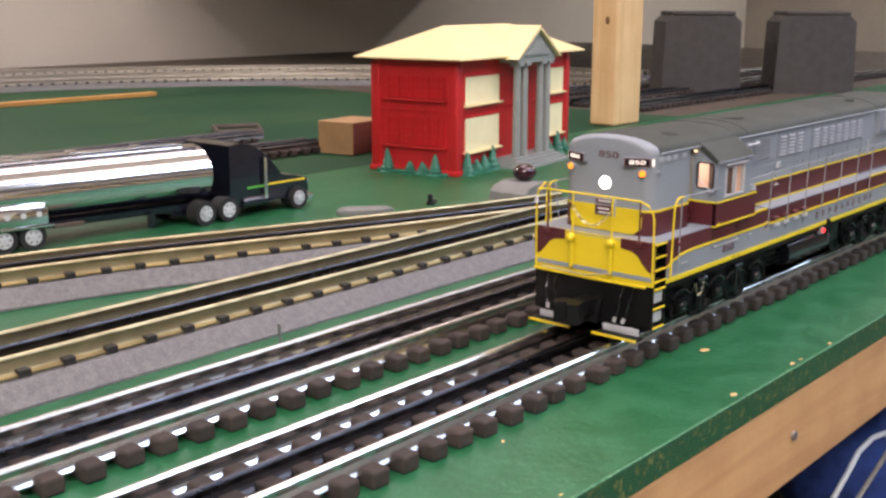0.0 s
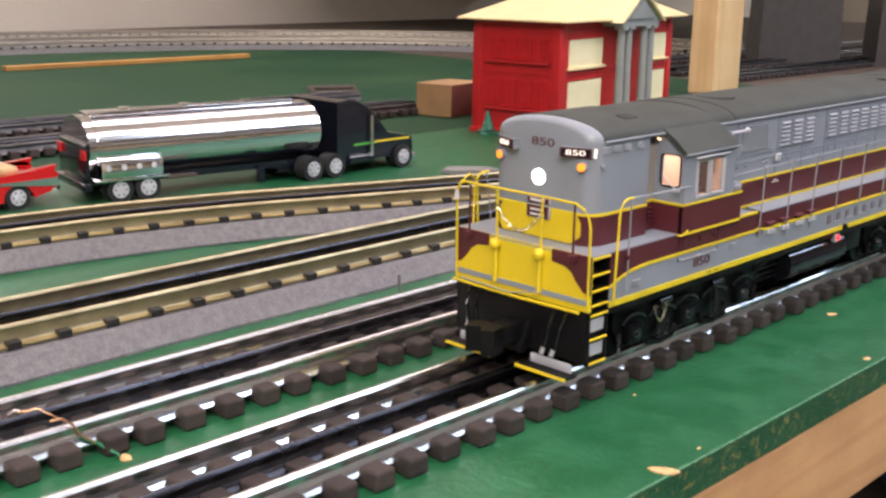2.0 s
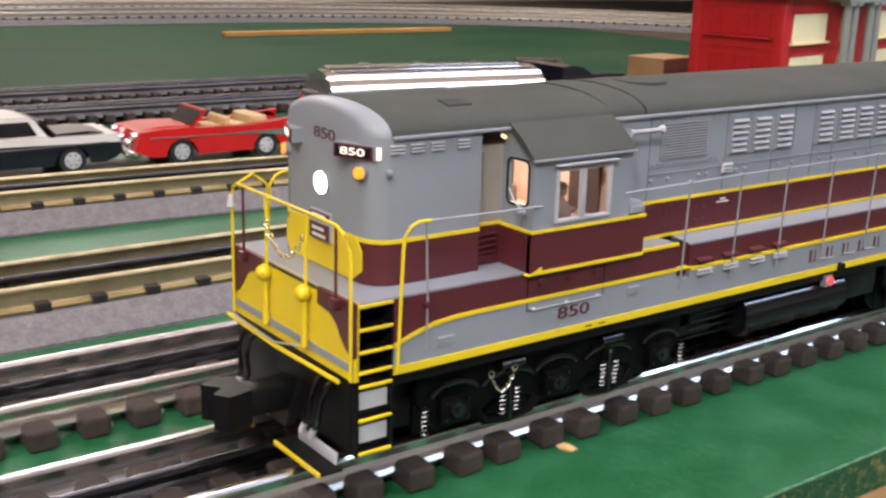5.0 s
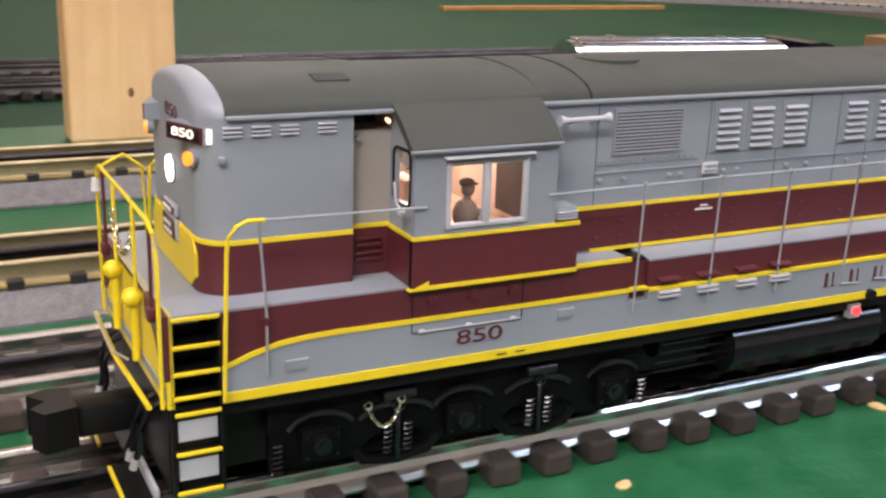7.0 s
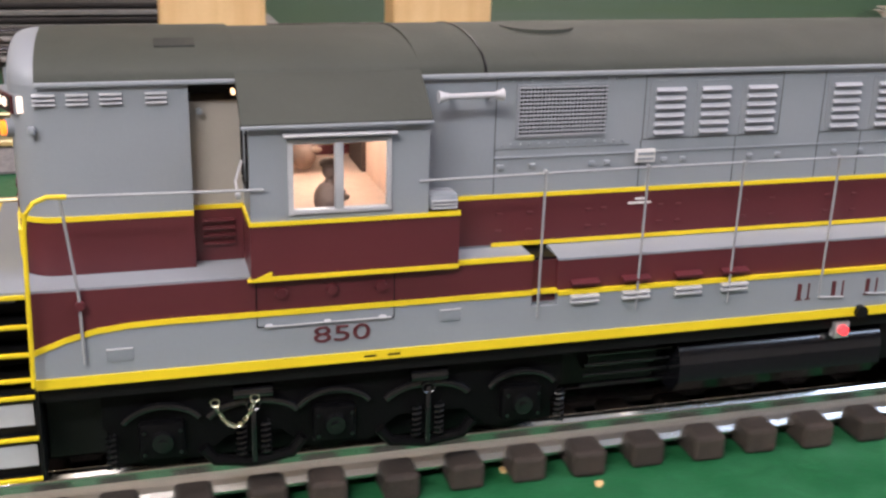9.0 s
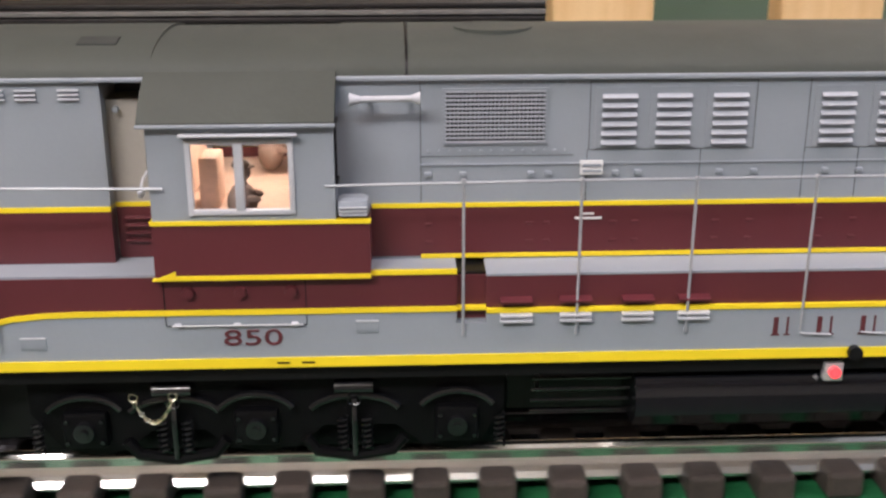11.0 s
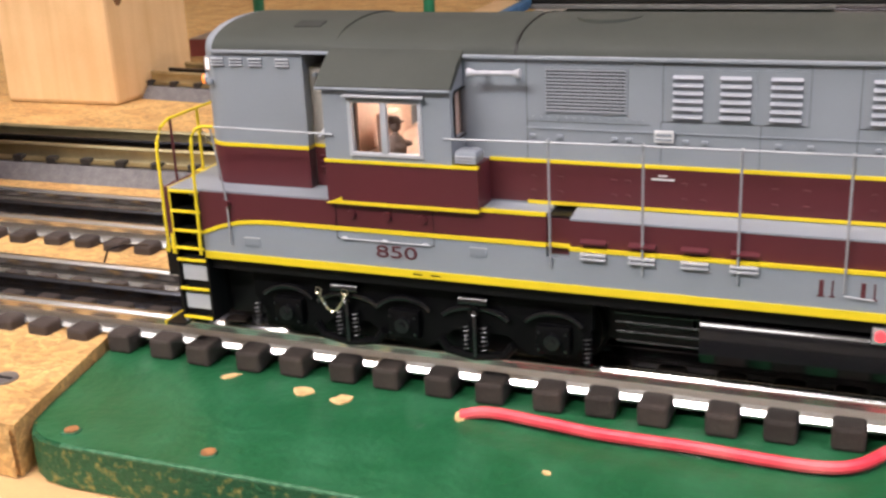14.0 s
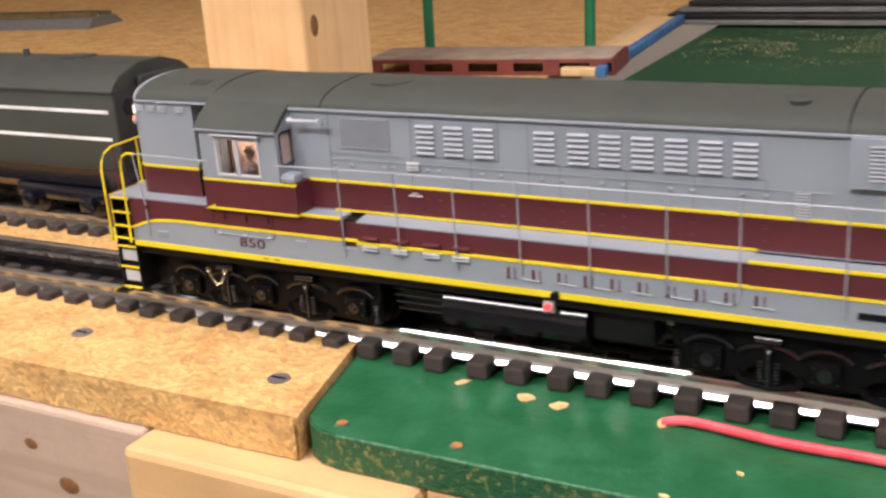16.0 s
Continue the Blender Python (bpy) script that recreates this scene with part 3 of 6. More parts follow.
    for y in (0.0005, 0.0595):
        part("exhaust_stack", cyl((0.1150, y, 0.0130), (0.1150, y, 0.0440), 0.0014, 12), CHROME, t, "chrome exhaust stack")
        part("side_tank", cyl((0.0940, y + (0.004 if y < 0.03 else -0.004), 0.0115), (0.1180, y + (0.004 if y < 0.03 else -0.004), 0.0115), 0.0042, 16), TRUCKBLACK, t)
    part("grille", box(0.1605, 0.1625, 0.014, 0.046, 0.0095, 0.0235, 0.0004), CHROME, t, "chrome grille")
    part("front_bumper", box(0.1600, 0.1660, 0.003, 0.057, 0.0055, 0.0100, 0.0006), CHROME, t, "chrome bumper")
    for y in (0.008, 0.052):
        part("head_lamp", box(0.1600, 0.1630, y - 0.003, y + 0.003, 0.0180, 0.0215, 0.0006), CHROME, t)
    for x in (0.0580, 0.0790, 0.1480):
        model_wheel(t, x, 0.0, 0.0090, 0.012, -1)
        model_wheel(t, x, 0.060, 0.0090, 0.012, 1)
    for x in (-0.0820, -0.0630):
        model_wheel(t, x, 0.0, 0.0088, 0.012, -1, turn)
        model_wheel(t, x, 0.060, 0.0088, 0.012, 1, turn)


YELLOW_TOY = mat("yellow_stripe", (0.75, 0.55, 0.03), 0.4)
tank_truck()

# ---- toy cars ----
CARRED = mat("car_red", (0.55, 0.012, 0.014), 0.18, var=0.05, coat=0.4)
CARWHITE = mat("car_white", (0.72, 0.70, 0.64), 0.25, var=0.04, coat=0.3)
TANSEAT = mat("tan_seat", (0.62, 0.46, 0.22), 0.6)


def toy_car(label, m, body, trim, group):
    """A fifties car: body with fins, cut-out cabin, chrome bumpers, wheels."""
    t = thing("toy_car", label, "toy car", m, group)
    L, W = 0.118, 0.044
    low = [(0.000, 0.0100), (0.012, 0.0060), (0.020, 0.0060)] + [(0.0315 + 0.0105 * math.cos(a), 0.0065 + 0.0105 * math.sin(a)) for a in [math.pi * (1 - k / 8) for k in range(1, 8)]] + [(0.0430, 0.0060), (0.0820, 0.0060)] + [(0.0915 + 0.0100 * math.cos(a), 0.0065 + 0.0100 * math.sin(a)) for a in [math.pi * (1 - k / 8) for k in range(1, 8)]] + [(0.1020, 0.0070), (0.1170, 0.0110), (0.1185, 0.0215), (0.1120, 0.0250), (0.0950, 0.0238), (0.0780, 0.0225), (0.0480, 0.0232), (0.0200, 0.0240), (0.0030, 0.0225)]
    for y0, y1 in ((0.0, 0.0065), (W - 0.0065, W)):
        part("fender", prism(low, "y", y0, y1), body, t)
    part("floor", box(0.004, 0.114, 0.0065, W - 0.0065, 0.0080, 0.0130), TRUCKBLACK, t)
    part("bonnet", prism([(0.002, 0.0100), (0.046, 0.0100), (0.046, 0.0238), (0.020, 0.0248), (0.004, 0.0225)], "y", 0.0065, W - 0.0065), body, t)
    part("boot", prism([(0.088, 0.0130), (0.1165, 0.0130), (0.1165, 0.0205), (0.100, 0.0230), (0.088, 0.0235)], "y", 0.0065, W - 0.0065), body, t)
    part("screen_frame", prism([(0.0400, 0.0238), (0.0415, 0.0238), (0.0505, 0.0338), (0.0490, 0.0338)], "y", 0.003, W - 0.003), body if trim is TANSEAT else GLASSDARK, t)
    part("windscreen", prism([(0.0395, 0.0245), (0.0398, 0.0245), (0.0480, 0.0330), (0.0477, 0.0330)], "y", 0.005, W - 0.005), GLASSDARK, t, "", False)
    if trim is TANSEAT:
        for x in (0.0560, 0.0740):
            part("seat", box(x, x + 0.012, 0.0075, W - 0.0075, 0.0130, 0.0215, 0.002), TANSEAT, t, "tan bench seat")
            part("seat_back", box(x + 0.009, x + 0.0135, 0.0075, W - 0.0075, 0.0180, 0.0275, 0.002), TANSEAT, t)
        part("folded_top", box(0.0840, 0.0960, 0.006, W - 0.006, 0.0215, 0.0275, 0.0028), TANSEAT, t, "tan folded top")
    else:
        part("hardtop", prism([(0.045, 0.0235), (0.053, 0.0345), (0.060, 0.0362), (0.080, 0.0358), (0.090, 0.0330), (0.098, 0.0238)], "y", 0.004, W - 0.004), trim, t, "white roof")
        part("side_glass", prism([(0.0510, 0.0245), (0.0560, 0.0330), (0.0800, 0.0330), (0.0880, 0.0245)], "y", 0.0035, W - 0.0035), GLASSDARK, t, "", False)
        part("upper_panel", prism([(0.002, 0.0180), (0.117, 0.0205), (0.117, 0.0235), (0.003, 0.0232)], "y", -0.0004, W + 0.0004), trim, t, "white upper body")
    for y0, y1 in ((-0.0005, 0.001), (W - 0.001, W + 0.0005)):
        part("side_flash", prism([(0.010, 0.0180), (0.060, 0.0172), (0.082, 0.0168), (0.1180, 0.0128), (0.1180, 0.0185), (0.082, 0.0186), (0.060, 0.0180), (0.010, 0.0188)], "y", y0, y1), CHROME, t, "silver side flash", False)
    part("front_bumper", tube([(0.002, -0.001, 0.0085), (-0.003, 0.006, 0.0085), (-0.004, W / 2, 0.0085), (-0.003, W - 0.006, 0.0085), (0.002, W + 0.001, 0.0085)], 0.0022, 8), CHROME, t, "chrome bumper")
    part("rear_bumper", tube([(0.115, -0.001, 0.0105), (0.1205, 0.006, 0.0105), (0.1215, W / 2, 0.0105), (0.1205, W - 0.006, 0.0105), (0.115, W + 0.001, 0.0105)], 0.0018, 8), CHROME, t, "chrome bumper")
    part("grille", box(-0.002, 0.003, 0.007, W - 0.007, 0.0100, 0.0165, 0.0008), CHROME, t)
    for y in (0.0045, W - 0.0045):
        part("head_lamp", cyl((0.003, y, 0.0195), (-0.001, y, 0.0195), 0.0030, 14), CHROME, t)
        part("tail_fin", prism([(0.094, 0.0235), (0.1190, 0.0262), (0.1170, 0.0215), (0.100, 0.0225)], "y", y - 0.002, y + 0.002), body, t)
    for x in (0.0315, 0.0915):
        model_wheel(t, x, 0.001, 0.0082, 0.006, -1)
        model_wheel(t, x, W - 0.001, 0.0082, 0.006, 1)
    return t


toy_car("red open toy convertible with tan seats and silver side flash", pose(-0.2355, 0.420, 0), CARRED, TANSEAT, "toy cars")
toy_car("black and white toy hardtop car with chrome bumpers", pose(-0.2420, 0.466, 0, 0, 0, 180), TRUCKBLACK, CARWHITE, "toy cars")

# ---- passenger coach ----
COACH = mat("coach_dark_green", (0.046, 0.053, 0.045), 0.4, var=0.06, scale=30)
COACHEND = mat("coach_end_black", (0.016, 0.016, 0.015), 0.6, var=0.2, scale=60)
COACHROOF = mat("coach_roof", (0.038, 0.043, 0.037), 0.5, var=0.08, scale=30)


def coach():
    t = thing("passenger_coach", "dark green model passenger coach with two white stripes", "railway coach", pose(-1.195, 0.0765, 0))
    hw = 0.0285
    part("body", box(-0.62, 0.0, -hw, hw, 0.0405, 0.0812, 0.0012), COACH, t, "dark green coach side")
    sec = [(-hw - 0.0008, 0.0805), (-hw + 0.001, 0.0835), (-hw + 0.006, 0.0873), (-hw + 0.014, 0.0900), (-0.008, 0.0918), (0.008, 0.0918), (hw - 0.014, 0.0900), (hw - 0.006, 0.0873), (hw - 0.001, 0.0835), (hw + 0.0008, 0.0805)]
    part("roof", prism(sec, "x", -0.62, 0.001), COACHROOF, t, "dark arched roof")
    for z in (0.0705, 0.0568):
        part("stripe", box(-0.62, -0.004, -hw - 0.0004, hw + 0.0004, z - 0.0008, z + 0.0008), WHITEINK2, t, "white stripe", False)
    part("eave_band", box(-0.62, 0.0, -hw - 0.0008, hw + 0.0008, 0.0797, 0.0808), COACHROOF, t)
    for x0, z in ((-0.094, 0.0633), (-0.094, 0.0523)):
        for k in range(4):
            part("lettering_bar", box(x0 - 0.006 * k - 0.0045, x0 - 0.006 * k, -hw - 0.0004, -hw, z - 0.0018, z + 0.0018), WHITEINK2, t, "", False)
    part("end_wall", box(-0.0005, 0.0016, -hw, hw, 0.0405, 0.0812, 0.0008), COACHEND, t, "near-black coach end")
    vest = part("vestibule", box(0.0014, 0.006, -0.013, 0.013, 0.0400, 0.0860, 0.002), COACHEND, t, "rounded end vestibule")
    part("end_door", box(0.0055, 0.0068, -0.008, 0.008, 0.0450, 0.0830), TRUCKBLACK, vest)
    part("end_window", box(0.0066, 0.0072, -0.005, 0.005, 0.0660, 0.0790), GLASSDARK, vest)
    for sy in (-1, 1):
        part("end_window", cyl((0.0, sy * 0.020, 0.0720), (0.0020, sy * 0.020, 0.0720), 0.0040, 18), GLASSDARK, t)
        part("corner_step", box(-0.012, -0.001, sy * 0.018, sy * 0.0280, 0.0260, 0.0405), TRUCKBLACK, t)
    part("underframe", box(-0.62, -0.002, -0.024, 0.024, 0.0300, 0.0404), TRUCKBLACK, t)
    part("equipment", box(-0.45, -0.16, -0.027, 0.027, 0.0200, 0.0310, 0.002), TRUCKBLACK, t)
    part("roof_vent", box(-0.055, -0.040, -0.006, 0.006, 0.0915, 0.0930, 0.0006), COACHROOF, t)
    part("roof_vent", cyl((-0.085, 0.0, 0.0910), (-0.085, 0.0, 0.0955), 0.0016, 10), COACHROOF, t)
    bogie = part("bogie", box(-0.085, -0.020, -0.0235, 0.0235, 0.0200, 0.0290, 0.002), TRUCKBLACK, t)
    for x in (-0.074, -0.032):
        for sy in (-1, 1):
            part("wheel", cyl((x, sy * 0.0142, 0.0205), (x, sy * 0.0190, 0.0205), 0.0090, 24), TRUCKBLACK, bogie)
            part("axle_box", box(x - 0.004, x + 0.004, sy * 0.0230, sy * 0.0275, 0.0165, 0.0245, 0.0008), TRUCKBLACK, bogie)
    part("coupler", box(0.0, 0.020, -0.004, 0.004, 0.0210, 0.0280, 0.001), TRUCKBLACK, t)


WHITEINK2 = mat("white_stripe_paint", (0.80, 0.80, 0.78), 0.5)
coach()

# ---- small things ----
WIRERED = mat("red_wire_insulation", (0.72, 0.045, 0.07), 0.35, var=0.05, scale=80, second=(0.80, 0.16, 0.16))
HOLEWOOD = mat("bare_hole", (0.34, 0.15, 0.05), 0.8, var=0.25, scale=500, second=(0.10, 0.05, 0.02))
CARD = mat("cardboard", (0.36, 0.22, 0.10), 0.8, var=0.08)
CARDRED = mat("brown_red_card", (0.13, 0.035, 0.025), 0.8, var=0.08)
BRICKRED = mat("brick_red_paint", (0.20, 0.045, 0.035), 0.6, var=0.15, scale=60)
DUSTY = mat("dusty_grey_top", (0.34, 0.27, 0.20), 0.9, var=0.15, scale=60)
CHIPWOOD = mat("bare_wood_chip", (0.70, 0.48, 0.22), 0.8, var=0.2, scale=300, second=(0.45, 0.25, 0.09))
SCREWHEAD = mat("dull_screw", (0.30, 0.29, 0.28), 0.5, 0.7)
COPPER = mat("copper_wire", (0.55, 0.30, 0.16), 0.4, 0.9)
SILVER_SOLDER = mat("solder", (0.80, 0.80, 0.80), 0.25, 1.0)
GREENROD = mat("green_rod_paint", (0.015, 0.16, 0.07), 0.4)
BLUEPAINT = mat("blue_paint", (0.05, 0.17, 0.36), 0.6, var=0.2, scale=60)
GREYPLASTIC = mat("grey_mound", (0.20, 0.20, 0.185), 0.7, var=0.1, scale=60)
DARKBALL = mat("dark_lens", (0.035, 0.008, 0.014), 0.15, coat=0.4)

PALEGREEN = mat("scuffed_green_paint", (0.045, 0.17, 0.085), 0.6, var=0.2, scale=300)
for x, z, r in ((-1.118, -0.045, 0.0045), (-1.135, -0.030, 0.0030)):
    bm = bmesh.new()
    bmesh.ops.create_uvsphere(bm, u_segments=12, v_segments=8, radius=r, matrix=Matrix.Translation((x, EDGE - 0.0050, z)) @ Matrix.Diagonal((1.2, 0.08, 0.8, 1)))
    tagged(part("knot", bm, KNOT, bpy.data.objects["lumber_low"]), "dark knot in the timber")
spline = [(-0.896, -0.0345, 0.0005), (-0.888, -0.0340, 0.0022), (-0.872, -0.0358, 0.0024), (-0.857, -0.0372, 0.0022), (-0.835, -0.0372, 0.0022), (-0.8136, -0.0384, 0.0022), (-0.803, -0.0378, 0.0022), (-0.796, -0.0345, 0.0024), (-0.790, -0.0270, 0.0028), (-0.786, -0.0220, 0.0034), (-0.782, -0.0200, 0.0044)]
pts = [Vector(p) for p in spline]
fine = []
for i in range(len(pts) - 1):
    p0, p1, p2, p3 = pts[max(i - 1, 0)], pts[i], pts[i + 1], pts[min(i + 2, len(pts) - 1)]
    for k in range(5):
        u = k / 5
        fine.append(0.5 * ((2 * p1) + (p2 - p0) * u + (2 * p0 - 5 * p1 + 4 * p2 - p3) * u * u + (3 * p1 - p0 - 3 * p2 + p3) * u ** 3))
w = part("red_wire", tube(fine + [pts[-1]], 0.0016, 10), WIRERED, None)
tagged(w, "thick red insulated wire lying on the green board", "wire")


def chip(x, y, r, sq=0.7, turn=0.0, seed=0, mat_=None, z=0.0):
    """A flake where the paint is gone: a thin uneven wafer."""
    rnd = random.Random(seed)
    n = 11
    out = [(r * (0.75 + 0.4 * rnd.random()) * math.cos(k * math.tau / n), sq * r * (0.75 + 0.4 * rnd.random()) * math.sin(k * math.tau / n)) for k in range(n)]
    bm = prism(out, "z", -0.0002, 0.0004)
    ob = part("paint_chip", bm, mat_ or CHIPWOOD, None)
    ob.matrix_basis = pose(x, y, z, 0, 0, turn)
    return tagged(ob, "bare wood spot where the green paint has chipped", "paint chip", "chips in the green paint")


for k, (x, y, r, sq) in enumerate(((-0.9444, -0.0330, 0.0034, 0.8), (-0.9313, -0.0347, 0.0034, 0.8), (-0.9701, -0.0302, 0.0030, 0.5), (-0.994, -0.0721, 0.0028, 0.9), (-0.9511, -0.0718, 0.0028, 0.9), (-0.8960, -0.0345, 0.0030, 0.6), (-0.1650, -0.0768, 0.0050, 0.5), (-0.1186, -0.0328, 0.0007, 1.0), (0.0311, -0.0369, 0.0030, 0.6), (-0.0156, -0.0750, 0.0022, 0.6), (-0.3773, -0.0371, 0.0026, 0.7), (-0.5148, -0.0184, 0.0020, 0.7), (-0.4958, -0.0300, 0.0016, 0.6), (-0.2820, 0.0475, 0.0030, 0.7), (-0.2790, -0.0275, 0.0036, 0.6), (-0.70, -0.060, 0.0016, 0.5), (-0.866, -0.056, 0.0014, 0.6), (-0.80, -0.066, 0.0012, 0.6), (-0.60, -0.071, 0.0014, 0.5), (-0.33, -0.070, 0.0015, 0.6))):
    chip(x, y, r, sq, 20 * k, k, PALEGREEN if k in (3, 4) else None)
rnd = random.Random(11)
for k in range(26):
    chip(rnd.uniform(-0.98, 0.35), EDGE + rnd.uniform(0.0005, 0.004), rnd.uniform(0.0008, 0.0022), 0.5, rnd.uniform(-20, 20), 50 + k)
for k, (x, y) in enumerate(((-0.9940, -0.0721), (-0.9511, -0.0718))):
    ob = part("screw_hole", cyl((x, y, 0.0003), (x, y, 0.0007), 0.0020, 14), HOLEWOOD, None)
    tagged(ob, "brown screw hole in a ring of scuffed paint", "screw hole", "screw holes")
for x, y in ((-1.1347, -0.0491), (-1.0309, -0.0561)):
    s = part("wood_screw", cyl((x, y, 0.0028), (x, y, 0.0036), 0.0042, 20), SCREWHEAD, None)
    part("slot", box(x - 0.003, x + 0.003, y - 0.0005, y + 0.0005, 0.0035, 0.0038), TRUCKBLACK, s)
    tagged(s, "dull round screw head sunk in chipboard", "screw", "screws in the chipboard")
for x, z in ((0.04, -0.034), (-0.62, -0.036), (0.45, -0.034)):
    s = part("wood_screw", cyl((x, EDGE - 0.0002, z), (x, EDGE - 0.0020, z), 0.0022, 14), SCREWHEAD, None)
    tagged(s, "bright screw head in the pine framing board", "screw", "screws in the framing")

cb = thing("cardboard_box", "small brown cardboard box lying behind the schoolhouse", "box", pose(0.392, 0.562, 0, 0, 0, 9))
part("side", box(0.0, 0.060, 0.0, 0.045, 0.0, 0.033, 0.0008), CARDRED, cb)
part("end_flap", box(-0.0015, 0.0, 0.0, 0.045, 0.0, 0.033), CARD, cb, "pale card end")
part("top_flap", box(-0.001, 0.060, -0.0005, 0.0455, 0.033, 0.0338), CARD, cb)

md = thing("signal_base", "grey plastic mound with a dark red lens on top", "track signal", pose(0.300, 0.268, 0))
prof = [(-0.026, 0.0), (-0.024, 0.008), (-0.018, 0.013), (-0.008, 0.015), (0.008, 0.015), (0.018, 0.013), (0.024, 0.008), (0.026, 0.0)]
part("base", prism(prof, "y", -0.018, 0.018), GREYPLASTIC, md, "grey sloped base")
bm = bmesh.new()
bmesh.ops.create_uvsphere(bm, u_segments=20, v_segments=12, radius=0.0085, matrix=Matrix.Translation((0.004, 0.004, 0.0215)) @ Matrix.Diagonal((1.15, 1.15, 0.85, 1)))
part("lens", bm, DARKBALL, md, "dark red glossy lens")
fl = part("flat_plate", prism([(-0.022, -0.006), (-0.012, -0.011), (0.012, -0.010), (0.022, -0.003), (0.018, 0.008), (-0.014, 0.010)], "z", 0.0, 0.0035), GREYPLASTIC, None)
fl.matrix_basis = pose(0.170, 0.326, 0, 0, 0, -38)
tagged(fl, "flat grey broken plate lying on the green board", "plate")
cl = thing("small_clip", "small dark metal clip lying on the board", "clip", pose(0.231, 0.310, 0, 0, 0, 25))
part("base", box(-0.006, 0.006, -0.003, 0.003, 0, 0.003, 0.0005), TRUCKBLACK, cl)
part("lever", box(-0.006, -0.003, -0.002, 0.002, 0.003, 0.009, 0.0005), TRUCKBLACK, cl)
pn = part("picture_frame", tube([(0.0, 0.0, 0.012), (0.05, -0.02, 0.012), (0.085, 0.03, 0.012), (0.035, 0.055, 0.012), (0.0, 0.0, 0.012)], 0.0035, 6), DARKWOOD, None)
pn.matrix_basis = pose(0.40, 0.80, -0.008)
tagged(pn, "small dark wooden frame lying on the far board", "frame")

fc = thing("girder_car", "brick red low girder car with dusty top on the bare board", "railway car", pose(-1.325, 0.486, 0.003, 0, 0, 8))
part("deck", box(0.0, 0.220, 0.0, 0.060, 0.0100, 0.0145, 0.0006), DUSTY, fc, "dusty grey deck")
for y in (0.0, 0.058):
    part("girder", box(0.0, 0.220, y - 0.001, y + 0.0015, 0.0105, 0.0135), BRICKRED, fc, "brick red girder")
    part("girder", box(0.0, 0.220, y - 0.001, y + 0.0015, 0.0, 0.0030), BRICKRED, fc, "brick red girder")
    for k in range(6):
        part("girder_web", box(0.0 + 0.040 * k, 0.014 + 0.040 * k, y - 0.001, y + 0.0015, 0.0030, 0.0105), BRICKRED, fc)
part("end_plate", box(0.218, 0.2205, -0.001, 0.060, 0.0, 0.0145), BRICKRED, fc)
for x, y in ((-1.302, 0.560), (-1.150, 0.575)):
    g = part("green_rod", cyl((x, y, 0.003), (x + 0.004, y, 0.30), 0.0048, 14), GREENROD, None)
    tagged(g, "thin green painted upright rod", "rod", "green rods")
st = part("edge_strip", box(0.0, 0.030, 0.0, 0.30, 0.003, 0.010, 0.001), PINE, None)
st.matrix_basis = pose(-1.150, 0.505, 0, 0, 0, 4)
tagged(st, "bare pine strip along the edge of the far board", "strip")
st = part("painted_strip", box(0.0, 0.008, 0.0, 0.30, 0.003, 0.012, 0.001), BLUEPAINT, None)
st.matrix_basis = pose(-1.119, 0.505, 0, 0, 0, 4)
tagged(st, "worn blue painted edge strip", "strip")
sr = thing("stacked_track", "dark grey stack of track pieces on the far board", "track stack", pose(-1.16, 0.80, 0.0))
for k in range(4):
    part("track_piece", box(0.0 + 0.01 * k, 0.70 - 0.02 * k, 0.004 * k, 0.075 - 0.003 * k, 0.002 + 0.006 * k, 0.0065 + 0.006 * k, 0.0006), BEDBLACK if k % 2 else GREYPLASTIC, sr)
lt = thing("loose_track_piece", "loose grey roadbed track piece lying on plywood", "railway track", pose(-2.10, 0.70, 0.003, 0, 0, 8))
part("roadbed", prism([(0.0, 0.0), (0.010, 0.012), (0.060, 0.012), (0.075, 0.0)], "x", -0.10, 0.20), BED, lt)
for y in (0.022, 0.052):
    part("rail", box(-0.10, 0.20, y - 0.0012, y + 0.0012, 0.012, 0.018), BRASSY, lt)
lw = thing("loose_wires", "thin copper and green wires lying over the rails", "wire", pose(0, 0, 0))
part("copper_strand", tube([(-0.3040, 0.0775, 0.0128), (-0.3010, 0.0745, 0.0132), (-0.2980, 0.0738, 0.0136), (-0.2950, 0.0690, 0.0118), (-0.2960, 0.0620, 0.0128), (-0.2965, 0.0560, 0.0140)], 0.00025, 6), COPPER, lw)
part("copper_strand", tube([(-0.3000, 0.0600, 0.0140), (-0.2975, 0.0575, 0.0148), (-0.2945, 0.0570, 0.0125), (-0.2920, 0.0568, 0.0080), (-0.2880, 0.0550, 0.0045)], 0.0004, 6), COPPER, lw)
part("green_strand", tube([(-0.2920, 0.0572, 0.0072), (-0.2870, 0.0548, 0.0040), (-0.2835, 0.0480, 0.0012)], 0.0006, 6), GREENROD, lw)
part("solder_blob", tube([(-0.3055, 0.0780, 0.0122), (-0.3040, 0.0776, 0.0130), (-0.3022, 0.0772, 0.0124)], 0.0008, 8), SILVER_SOLDER, lw, "bright blob of solder")
pg = part("track_pin", cyl((-0.0942, 0.1205, 0.0), (-0.0950, 0.1205, 0.0105), 0.0008, 8), SCREWHEAD, None)
tagged(pg, "small dark track pin stuck upright", "pin")
fw = part("hook_wire", tube([(-1.062, 0.030, 0.004), (-1.058, 0.030, 0.012), (-1.050, 0.030, 0.0145), (-1.040, 0.030, 0.0150)], 0.0004, 6), TRUCKBLACK, None)
tagged(fw, "thin dark bent wire beside the rail", "wire")

